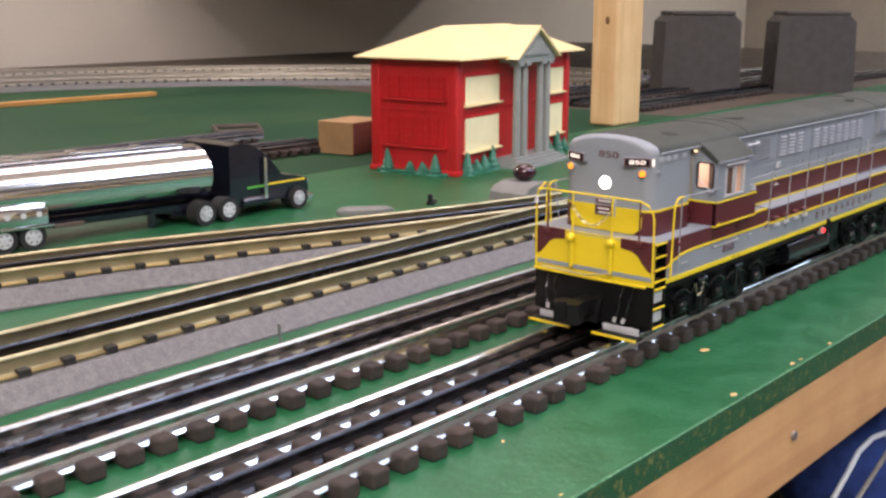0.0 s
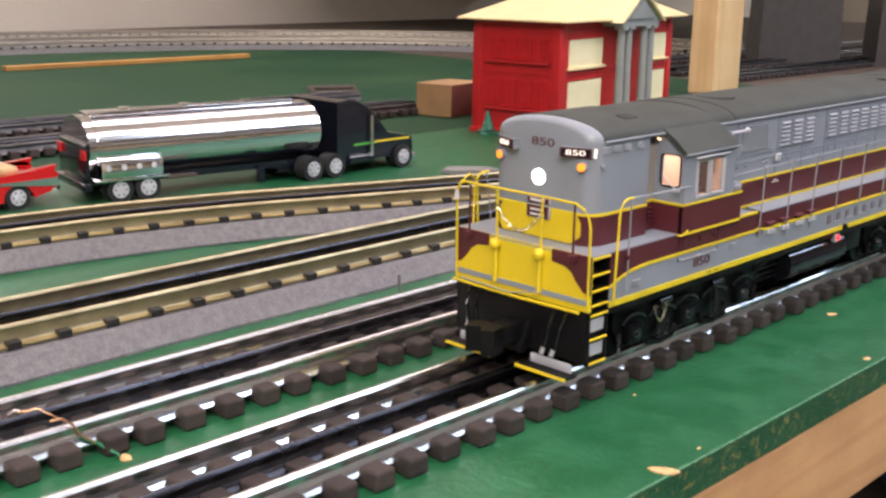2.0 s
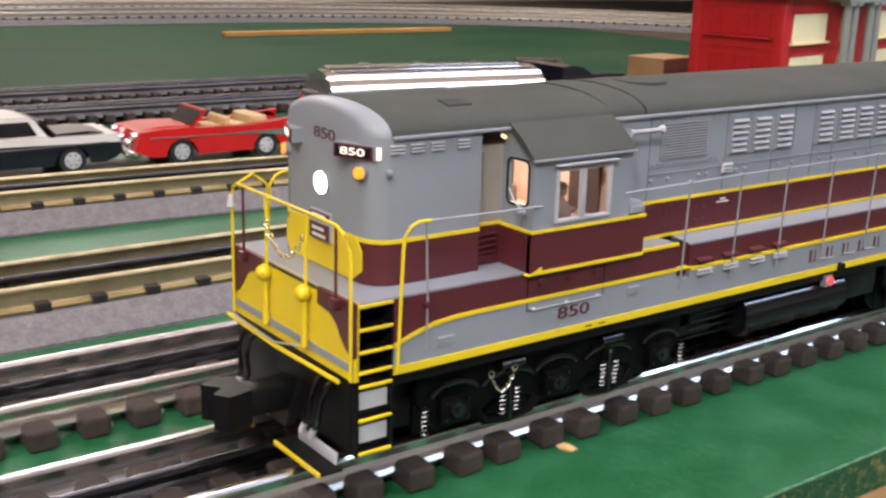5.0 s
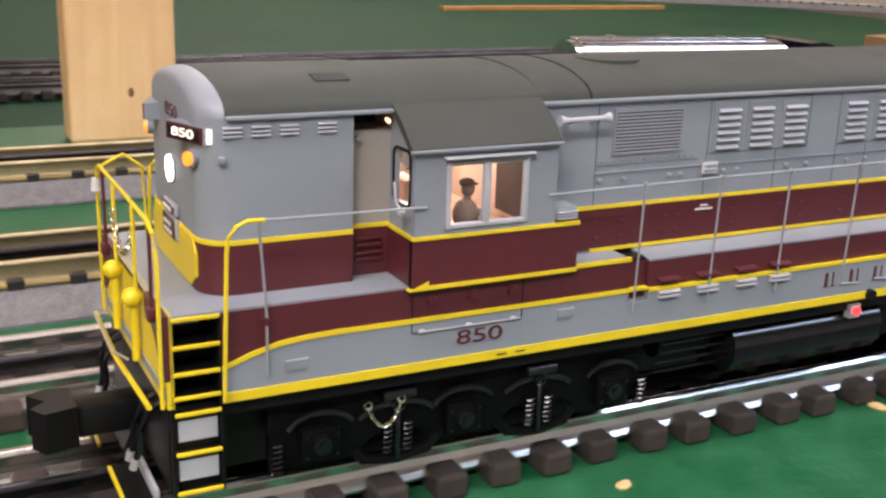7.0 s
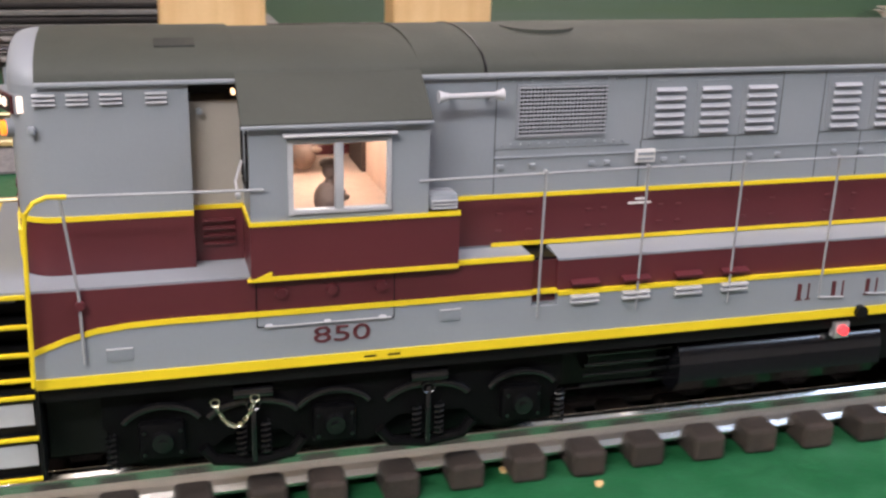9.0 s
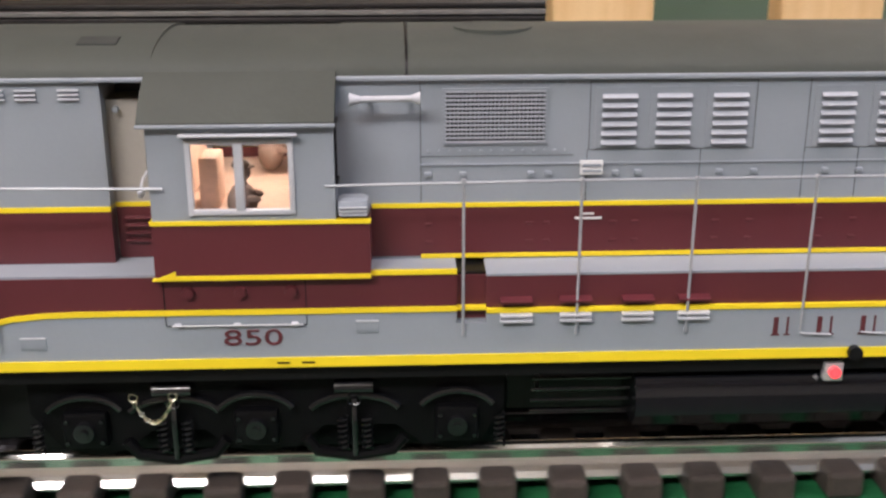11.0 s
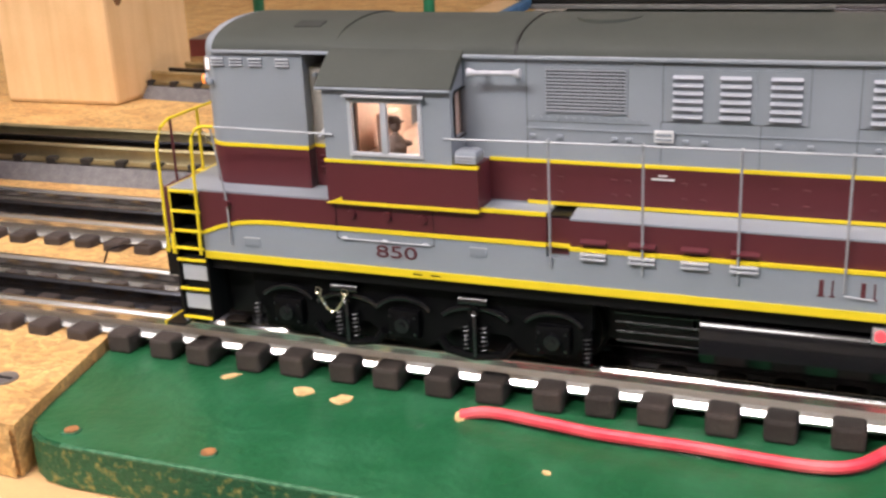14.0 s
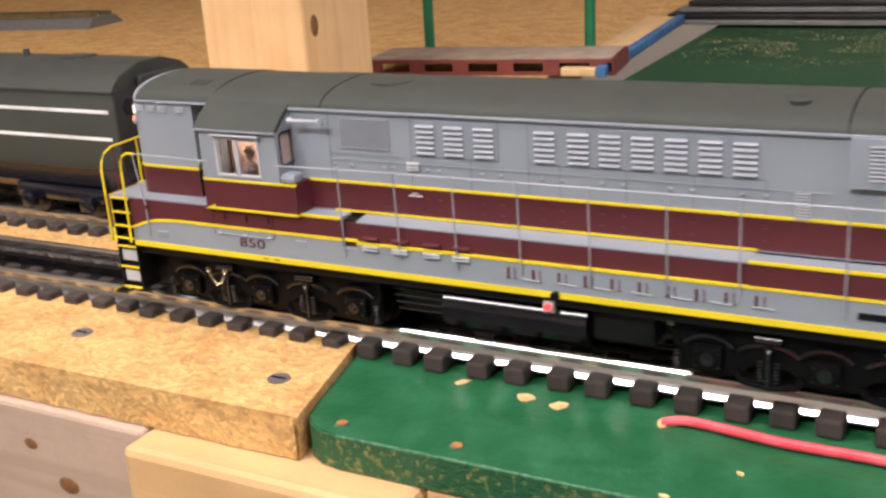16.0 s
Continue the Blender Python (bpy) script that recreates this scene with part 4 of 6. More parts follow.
TUB = mat("dark_tub", (0.060, 0.054, 0.048), 0.7, var=0.1)
for x, y, tn in ((1.39, 0.70, -48), (1.53, 0.55, -52)):
    tb = thing("storage_tub", "dark rounded storage tub standing beyond the layout", "tub", pose(x, y, -0.012, 0, 0, tn), "storage tubs")
    out = [(-0.070, 0.0), (0.070, 0.0), (0.066, 0.135), (0.050, 0.150), (-0.050, 0.150), (-0.066, 0.135)]
    part("body", prism(out, "y", -0.05, 0.05), TUB, tb)
    part("rim", box(-0.055, 0.055, -0.052, 0.052, 0.147, 0.153, 0.002), TUB, tb)
BLUECLOTH = mat("blue_cloth", (0.02, 0.05, 0.22), 0.9, var=0.2)
bm = bmesh.new()
bmesh.ops.create_icosphere(bm, subdivisions=4, radius=0.085, matrix=Matrix.Translation((0.750, 0.13, -0.335)) @ Matrix.Diagonal((1.35, 1.0, 0.9, 1)))
for v in bm.verts:
    v.co += 0.022 * noise.noise_vector(v.co * 14)
bl = part("blue_bag", bm, BLUECLOTH, None)
tagged(bl, "crumpled blue plastic bag under the layout", "bag")
pale_wire = part("hanging_wire", tube([(0.290, 0.0, -0.225), (0.318, 0.0, -0.190), (0.342, 0.0, -0.179), (0.362, 0.0, -0.168), (0.390, 0.0, -0.166), (0.420, 0.0, -0.171), (0.470, 0.01, -0.20), (0.52, 0.06, -0.30), (0.54, 0.10, -0.408)], 0.0022, 8), WHITEINK2, None)
tagged(pale_wire, "thin pale wire drooping under the layout", "wire")
sh = setting("shelf_low", box(-2.0, 1.6, 0.0, 0.8, -0.435, -0.41), DARKWOOD, "dark shelf under the layout")

SAWDUST = mat("sawdust", (0.40, 0.32, 0.15), 0.9, var=0.2, scale=200)
bm = bmesh.new()
rnd = random.Random(21)
for k in range(5200):
    x, y = rnd.gauss(-0.99, 0.075), rnd.gauss(0.695, 0.045)
    if x > -1.09 and 0.51 < y < 0.79 and noise.noise(Vector((x * 22, y * 30, 3.0))) > -0.05:
        r, a = rnd.uniform(0.0002, 0.0007) if k % 60 else rnd.uniform(0.001, 0.002), rnd.uniform(0, math.tau)
        peak = bm.verts.new((x, y, r * 0.5 - 0.001))
        foot = [bm.verts.new((x + r * math.cos(a + 2.1 * i), y + r * math.sin(a + 2.1 * i), -0.001)) for i in range(3)]
        for i in range(3):
            bm.faces.new((foot[i], foot[(i + 1) % 3], peak))
sd = part("sawdust", bm, SAWDUST, None, "", False)
tagged(sd, "scattered pale sawdust and wood chips on green paint", "sawdust", kind="stuff")
# Ragged front edge of the bare board.
bm = bmesh.new()
cols = []
for i in range(181):
    x = -1.9 + 0.892 * i / 180
    col = []
    for j in range(6):
        z = -0.0124 + 0.0152 * j / 5
        n = noise.noise(Vector((x * 220, z * 400, 1.0))) + 0.6 * noise.noise(Vector((x * 700, z * 900, 5.0)))
        col.append(bm.verts.new((x, EDGE - 0.0014 + 0.0011 * n, z)))
    cols.append(col)
for a, b in zip(cols, cols[1:]):
    for j in range(5):
        bm.faces.new((a[j], b[j], b[j + 1], a[j + 1]))
tagged(part("ragged_edge", bm, OSB, bpy.data.objects["board_bare"]), "ragged broken chipboard edge")


# ---- the locomotive ----
GREY = mat("loco_grey", (0.243, 0.272, 0.300), 0.45, var=0.03, scale=30, fine=1200, bump=0.06)
ROOF = mat("loco_roof_grey", (0.046, 0.053, 0.044), 0.68, spec=0.3, var=0.06, scale=40, fine=900, bump=0.12)
MAROON = mat("loco_maroon", (0.090, 0.017, 0.022), 0.42, var=0.05, scale=40, fine=1200, bump=0.06)
YELLOW = mat("loco_yellow", (0.76, 0.585, 0.018), 0.4, var=0.03, scale=40, fine=1200, bump=0.04)
BLACK = mat("loco_black", (0.006, 0.006, 0.0065), 0.4, spec=0.22, var=0.15, scale=120, fine=900, bump=0.1)
BLACKGLOSS = mat("tank_black", (0.006, 0.006, 0.008), 0.16, coat=0.25, spec=0.5, var=0.1, scale=60, fine=900, bump=0.03)
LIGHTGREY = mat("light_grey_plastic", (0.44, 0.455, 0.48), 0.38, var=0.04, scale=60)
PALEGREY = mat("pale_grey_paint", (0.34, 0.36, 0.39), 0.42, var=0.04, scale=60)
SILVER = mat("silver_plate", (0.62, 0.62, 0.64), 0.3, 0.6, var=0.05)
CHAIN = mat("chain_brass", (0.88, 0.82, 0.62), 0.22, 1.0)
WHITEINK = mat("white_marking", (0.75, 0.75, 0.74), 0.5)
CABWALL = mat("cab_inner_tan", (0.70, 0.50, 0.40), 0.7)
LIT = mat("headlamp_glow", (1.0, 0.95, 0.86), 0.3, emit=6.0, bump=0)
AMBER = mat("amber_lamp", (1.0, 0.24, 0.02), 0.3, emit=1.6, bump=0)
REDLAMP = mat("red_lamp", (1.0, 0.05, 0.06), 0.3, emit=1.5, bump=0)
BULB = mat("cab_bulb", (1.0, 0.86, 0.74), 0.3, emit=150.0, bump=0)
DOORLAMP = mat("door_lamp_glow", (1.0, 0.62, 0.36), 0.3, emit=2.5, bump=0)
NUMGLOW = mat("number_glow", (1.0, 0.86, 0.76), 0.3, emit=0.9, bump=0)
CABDARK = mat("dark_cab_door", (0.07, 0.045, 0.04), 0.7)
FIGURE = mat("painted_figure", (0.24, 0.17, 0.14), 0.7)
FRAMEBLACK = mat("truck_matt_black", (0.004, 0.004, 0.0045), 0.35, spec=0.1, var=0.15, scale=150)
# Door grey shifted to tan: the cab lamp's warm light is in the colour.
DOORWARMLIT = mat("door_grey_warm_lit", (0.33, 0.31, 0.275), 0.5, var=0.04)
ROOFDARK = mat("dark_roof_patch", (0.032, 0.036, 0.032), 0.7, spec=0.3)
SEAM = mat("seam_shadow_grey", (0.085, 0.095, 0.105), 0.7)
# Black of a flush plate, standing for the shaded depth between grille bars.
MESHSHADE = mat("grille_gap_shade", (0.003, 0.003, 0.003), 0.9, spec=0.05)
GLINT = mat("truck_black_gloss", (0.007, 0.007, 0.008), 0.15, spec=0.6, var=0.1, scale=200, fine=900, bump=0.15)


def lettering(text, size, material, parent, m, name="lettering", label="", width=None, depth=0.00012):
    cu = bpy.data.curves.new(name, "FONT")
    cu.body, cu.size, cu.extrude, cu.align_x, cu.align_y = text, size, depth, "CENTER", "CENTER"
    tmp = bpy.data.objects.new(name, cu)
    scene.collection.objects.link(tmp)
    me = bpy.data.meshes.new_from_object(tmp.evaluated_get(bpy.context.evaluated_depsgraph_get()))
    bpy.data.objects.remove(tmp)
    if width:
        xs = [v.co.x for v in me.vertices]
        k = width / (max(xs) - min(xs))
        for v in me.vertices:
            v.co.x *= k
    me.materials.clear()
    me.materials.append(material)
    ob = new(name, me)
    ob.parent, ob.matrix_basis = parent, m
    return tagged(ob, label) if label else ob


def nose_plan(w, r, x_front, x_back, n=6):
    pts = [(x_back, -w)]
    pts += [(x_front + r - r * math.sin(a), -w + r - r * math.cos(a)) for a in [math.pi / 2 * k / n for k in range(n + 1)]]
    pts += [(x_front + r - r * math.cos(a), w - r + r * math.sin(a)) for a in [math.pi / 2 * k / n for k in range(n + 1)]]
    pts.append((x_back, w))
    return pts


def shell_roof(xs, w, ze, zc, front=None, sub=20):
    """Arched roof as a closed skin; rounds down towards x = front."""
    bm = bmesh.new()
    rings = []
    for x in xs:
        g = 1.0
        if front is not None and x < front + 0.0070:
            q = max(0.0, (front + 0.0040 - x) / 0.0040)
            g = 0.72 + 0.28 * math.sqrt(max(0.0, 1 - q * q))
            ww = w - 0.0070 * (1 - math.sqrt(max(0.0, 1 - ((front + 0.0070 - x) / 0.0070) ** 2)))
        else:
            ww = w
        ring = []
        for k in range(sub + 1):
            a = math.pi * (1 - k / sub)
            ring.append(bm.verts.new((x, ww * math.cos(a), ze + (zc - ze) * g * math.sin(a) ** 0.85)))
        rings.append(ring)
    for a, b in zip(rings, rings[1:]):
        for k in range(sub):
            bm.faces.new((a[k], a[k + 1], b[k + 1], b[k]))
        bm.faces.new((a[0], b[0], b[sub], a[sub]))
    bm.faces.new(rings[0])
    bm.faces.new(list(reversed(rings[-1])))
    return bm


L_END = 0.328
LOCO = thing("diesel_locomotive", "grey and maroon diesel model locomotive with yellow stripes and lit cab", "locomotive")


def lp(name, bm, material, parent=None, label="", smooth=True):
    return part(name, bm, material, parent or LOCO, label, smooth)


# Frame and side panels.
lp("frame", box(0.0, L_END, -0.0300, 0.0300, 0.034, 0.0568), BLACK)
for sy in (-1, 1):
    def sk(name, outline, m, proud, label=""):
        inner = 0.0314 if proud > 0 else 0.0300
        return lp(name, prism(outline, "y", sy * inner, sy * (0.0320 + proud)), m, None, label, False)
    curve = [(0.0, 0.0452), (0.006, 0.0474), (0.012, 0.0489), (0.018, 0.0495), (0.0245, 0.0497)]
    low = sk("side_sill", [(0.0, 0.0379), (L_END, 0.0379), (L_END, 0.0492), (0.1058, 0.0492), (0.1058, 0.0465), (0.0999, 0.0465), (0.0999, 0.0497), *reversed(curve)], GREY, 0.0, "light grey lower side sill")
    sk("side_panel", [*curve, (0.0999, 0.0497), (0.0999, 0.0572), (0.0, 0.0572)], MAROON, 0.0, "maroon upper side panel")
    sk("side_box", [(0.1058, 0.0492), (0.2435, 0.0492), (0.2435, 0.0563), (0.1058, 0.0563)], MAROON, -0.0008, "maroon battery box side")
    sk("side_panel", [(0.2435, 0.0492), (L_END, 0.0492), (L_END, 0.0568), (0.2435, 0.0568)], MAROON, 0.0, "maroon rear side panel")
    sk("sill_stripe", [(0.0, 0.0377), (L_END, 0.0377), (L_END, 0.0398), (0.0, 0.0398)], YELLOW, 0.0003, "yellow stripe")
    upper = [(x, z + 0.0006) for x, z in curve] + [(0.0999, 0.0503), (0.0999, 0.0492)] + [(x, z - 0.0005) for x, z in reversed(curve)]
    sk("curved_stripe", upper, YELLOW, 0.0003, "yellow curved stripe")
    sk("box_stripe", [(0.1058, 0.0487), (L_END, 0.0487), (L_END, 0.0496), (0.1058, 0.0496)], YELLOW, 0.0003, "yellow stripe")
    sk("deck_stripe", [(0.0830, 0.0571), (0.0999, 0.0571), (0.0999, 0.0580), (0.0830, 0.0580)], YELLOW, 0.0003, "yellow stripe")
    sk("cab_foot_stripe", [(0.0405, 0.0571), (0.0830, 0.0571), (0.0830, 0.0580), (0.0452, 0.0580), (0.0452, 0.0590)], YELLOW, 0.0019, "yellow stripe with a pointed tip")
    sk("rear_deck_stripe", [(0.2432, 0.0566), (L_END, 0.0566), (L_END, 0.0575), (0.2432, 0.0575)], YELLOW, 0.0003, "yellow stripe")
    # Panel relief: latched hatch, access covers, grab irons, small louvres.
    for x in (0.047, 0.0572, 0.0672):
        lp("hatch_boss", cyl((x, sy * 0.0316, 0.0540), (x, sy * 0.0329, 0.0540), 0.00140, 14, 0.0011), MAROON)
    lp("hatch_seam", box(0.0422, 0.0700, sy * 0.0318, sy * 0.03212, 0.0468, 0.0470), BLACK)
    for x in (0.0422, 0.0700):
        lp("hatch_seam", box(x - 0.0001, x + 0.0001, sy * 0.0318, sy * 0.03212, 0.0470, 0.0570), BLACK)
    lp("hatch_hinge_bar", tube([(0.0435, sy * 0.0328, 0.0472), (0.0693, sy * 0.0328, 0.0472)], 0.00015, 6), LIGHTGREY)
    for x in (0.0445, 0.0562, 0.0676):
        lp("hinge", box(x - 0.0007, x + 0.0007, sy * 0.0318, sy * 0.0328, 0.0468, 0.0475, 0.0002), LIGHTGREY)
    for x, z, w in ((0.0158, 0.0436, 0.0050), (0.0820, 0.0462, 0.0045)):
        lp("access_cover", box(x - w / 2, x + w / 2, sy * 0.0319, sy * 0.0322, z - 0.0013, z + 0.0013, 0.0001), GREY)
        lp("cover_lip", box(x - w / 2, x + w / 2, sy * 0.0321, sy * 0.0324, z + 0.0011, z + 0.0014), LIGHTGREY)
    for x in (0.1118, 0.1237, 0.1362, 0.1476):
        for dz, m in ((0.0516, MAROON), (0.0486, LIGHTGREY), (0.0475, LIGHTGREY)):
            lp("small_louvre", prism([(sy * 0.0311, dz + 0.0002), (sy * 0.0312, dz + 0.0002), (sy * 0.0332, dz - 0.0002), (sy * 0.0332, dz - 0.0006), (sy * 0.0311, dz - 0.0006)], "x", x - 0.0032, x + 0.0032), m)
    for k in range(7):
        x0 = 0.170 + 0.0125 * k
        lp("hand_grab", tube([(x0, sy * 0.032, 0.0432), (x0, sy * 0.0328, 0.0434), (x0 + 0.006, sy * 0.0328, 0.0430), (x0 + 0.006, sy * 0.032, 0.0428)], 0.0002, 6), LIGHTGREY)
    lp("sill_bolt", cyl((0.1815, sy * 0.031, 0.0388), (0.1815, sy * 0.0336, 0.0388), 0.0015, 14), BLACK)
    lp("builder_plate", box(0.2745, 0.2830, sy * 0.0318, sy * 0.0324, 0.0432, 0.0452, 0.0001), BLACK)
    for x in (0.0650, 0.0700):
        lp("stencil", box(x - 0.0013, x + 0.0013, sy * 0.0322, sy * 0.03245, 0.0386, 0.0389), BLACK)
lp("pilot_block", box(0.0005, 0.0120, -0.0222, 0.0222, 0.0180, 0.0345), BLACK)
lp("centre_block", box(0.1120, 0.1380, -0.0150, 0.0150, 0.0190, 0.0345), BLACK)
# Decks.
lp("front_deck", box(-0.0113, 0.0415, -0.0318, 0.0318, 0.0566, 0.0577), GREY, None, "grey walkway deck")
lp("step_deck", box(0.0765, 0.0999, -0.0318, 0.0318, 0.0566, 0.0577), GREY)
for sy in (-1, 1):
    lp("side_deck", prism([(sy * 0.0235, 0.0576), (sy * 0.0313, 0.0567), (sy * 0.0313, 0.0562), (sy * 0.0235, 0.0562)], "x", 0.1058, 0.2435), GREY, None, "grey running board")
    lp("side_deck", box(0.2435, L_END, sy * 0.0235, sy * 0.0318, 0.0562, 0.0570), GREY, None, "grey running board")
    lp("step_recess", box(0.0999, 0.1058, sy * 0.0240, sy * 0.0302, 0.0440, 0.0470), GREY)
    lp("step_back", box(0.0999, 0.1058, sy * 0.0299, sy * 0.0303, 0.0470, 0.0562), MAROON, None, "", False)
    lp("step_edge", box(0.0999, 0.1058, sy * 0.0300, sy * 0.0318, 0.0492, 0.0499), YELLOW)

# Short nose with rounded corners.
plan = nose_plan(0.0240, 0.0070, -0.0012, 0.0314)
lp("nose", prism(plan, "z", 0.0577, 0.0946), GREY, None, "grey short hood with rounded corners")
belt = nose_plan(0.02415, 0.0071, -0.00135, 0.0314)
lp("nose_belt", prism(belt, "z", 0.0578, 0.0686), MAROON, None, "maroon belt")
lp("nose_stripe", prism(nose_plan(0.0243, 0.0072, -0.0015, 0.0314), "z", 0.0685, 0.0695), YELLOW, None, "yellow stripe")
blaze = [(0.0172, 0.0580), (0.0190, 0.0610), (0.0190, 0.0660), (0.0170, 0.0690), (-0.0170, 0.0690), (-0.0190, 0.0660), (-0.0190, 0.0610), (-0.0150, 0.0580)]
lp("nose_blaze", prism(blaze, "x", -0.00165, 0.0010), YELLOW, None, "yellow front panel of the nose", False)
lp("nose_brow", shell_roof([-0.0012, -0.0010, -0.0006, 0.0, 0.0008, 0.0018, 0.0028, 0.0040], 0.0240, 0.0946, 0.1018, -0.0012), GREY, None, "grey rounded brow of the nose")
lp("nose_roof", shell_roof([0.0040, 0.0050, 0.0058, 0.010, 0.02, 0.0412], 0.0243, 0.0946, 0.1020, -0.0012), ROOF, None, "dark grey arched roof")
for sy in (-1, 1):
    lp("roof_gutter", box(0.004, 0.0412, sy * 0.0236, sy * 0.0250, 0.0943, 0.0952, 0.0003), GREY)
    lp("door_recess", box(0.0314, 0.0415, sy * 0.0, sy * 0.0205, 0.0577, 0.0903), DOORWARMLIT, None, "grey recessed cab door with warm cab light in its colour")
    # Back of the hollow over the door, coloured black for the shade under the roof.
    lp("door_hollow_shade", box(0.0314, 0.0415, sy * 0.0, sy * 0.0120, 0.0903, 0.0944), BLACK, None, "", False)
    lp("door_belt", box(0.0316, 0.0413, sy * 0.0150, sy * 0.0207, 0.0578, 0.0686), MAROON)
    lp("door_stripe", box(0.0316, 0.0413, sy * 0.0150, sy * 0.0208, 0.0686, 0.0695), YELLOW)
    for k in range(4):
        lp("door_louvre", box(0.0332, 0.0395, sy * 0.0206, sy * 0.0216, 0.0612 + 0.0016 * k, 0.0618 + 0.0016 * k, 0.0002), MAROON)
    lp("door_lamp", cyl((0.0400, sy * 0.0215, 0.0925), (0.0400, sy * 0.0228, 0.0922), 0.00045, 10), DOORLAMP, None, "tiny glowing lamp over the cab door")
    lp("door_knob", cyl((0.0335, sy * 0.0200, 0.0885), (0.0335, sy * 0.0218, 0.0885), 0.0006, 10), GREY)
    lp("nose_knob", box(0.0022, 0.0036, sy * 0.0236, sy * 0.0252, 0.0856, 0.0872, 0.0004), GREY)
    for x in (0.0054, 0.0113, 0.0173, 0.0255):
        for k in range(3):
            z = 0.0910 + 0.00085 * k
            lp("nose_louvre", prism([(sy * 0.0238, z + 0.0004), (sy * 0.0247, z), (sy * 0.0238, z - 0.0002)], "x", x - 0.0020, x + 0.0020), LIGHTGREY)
    lp("class_lamp", cyl((-0.0010, sy * 0.0186, 0.0861), (-0.0028, sy * 0.0192, 0.0861), 0.0014, 18), AMBER, None, "glowing amber class lamp")
    lp("class_lamp_ring", cyl((0.0010, sy * 0.0180, 0.0861), (-0.0021, sy * 0.0190, 0.0861), 0.0018, 18), GREY)
    A, B = Vector((-0.0046, sy * 0.0104, 0)), Vector((0.0002, sy * 0.0222, 0))
    nb = lp("number_board", prism([(A.x, A.y), (B.x, B.y), (0.0045, sy * 0.0222), (0.0, sy * 0.0104)], "z", 0.0890, 0.0928), GREY, None, "number board housing", False)
    right = (A - B).normalized() if sy > 0 else (B - A).normalized()
    outw = right.cross(Vector((0, 0, 1)))
    mid = (A + B) / 2 + Vector((0, 0, 0.0909)) + outw * 0.0002
    base = Matrix(((right.x, 0, outw.x, mid.x), (right.y, 0, outw.y, mid.y), (0, 1, 0, mid.z), (0, 0, 0, 1)))
    bmp = box(-0.0058, 0.0058, -0.0017, 0.0017, -0.0004, 0.0002)
    bmp.transform(base)
    lp("number_border", bmp, MAROON, nb, "maroon border", False)
    bmp = box(-0.0052, 0.0052, -0.0013, 0.0013, -0.0004, 0.0003)
    bmp.transform(base)
    lp("number_panel", bmp, BLACK, nb, "", False)
    lettering("850", 0.0026, NUMGLOW, nb, base @ pose(0, 0, 0.00045), "number", "glowing white road number", 0.0072)
    lp("board_end", box(0.0006, 0.0017, sy * 0.0219, sy * 0.0226, 0.0894, 0.0925), NUMGLOW, nb)
lp("headlamp", cyl((-0.0005, 0.0005, 0.0801), (-0.0020, 0.0005, 0.0801), 0.0029, 28), LIT, None, "glowing round headlamp")
lp("headlamp_ring", cyl((0.0005, 0.0005, 0.0801), (-0.0016, 0.0005, 0.0801), 0.0034, 28), GREY)
lettering("850", 0.0042, MAROON, LOCO, pose(-0.00125, -0.0006, 0.0928, 90, 0, -90), "front_number", "dark road number on the brow", 0.0105)
for z0, z1 in ((0.0650, 0.0700), (0.0705, 0.0729)):
    pl = lp("nose_plate", box(-0.0024, -0.0014, -0.0056, 0.0051, z0, z1, 0.0002), PALEGREY, None, "maroon badge with pale border")
    lp("plate_field", box(-0.0027, -0.0018, -0.0051, 0.0046, z0 + 0.0004, z1 - 0.0004), MAROON, pl)
    for k in range(2 if z0 < 0.07 else 1):
        zz = z0 + 0.0014 + 0.0018 * k - (0.0002 if z0 > 0.07 else 0)
        lp("plate_bar", box(-0.0029, -0.0025, -0.0036 + 0.0008 * k, 0.0031, zz - 0.0004, zz + 0.0004), WHITEINK, pl)

lp("roof_patch", prism([(-0.0165, 0.10055), (-0.0145, 0.1010), (-0.0120, 0.10145), (-0.0120, 0.1003), (-0.0165, 0.0994)], "x", 0.0258, 0.0335), ROOFDARK, None, "darker flat patch on the roof")
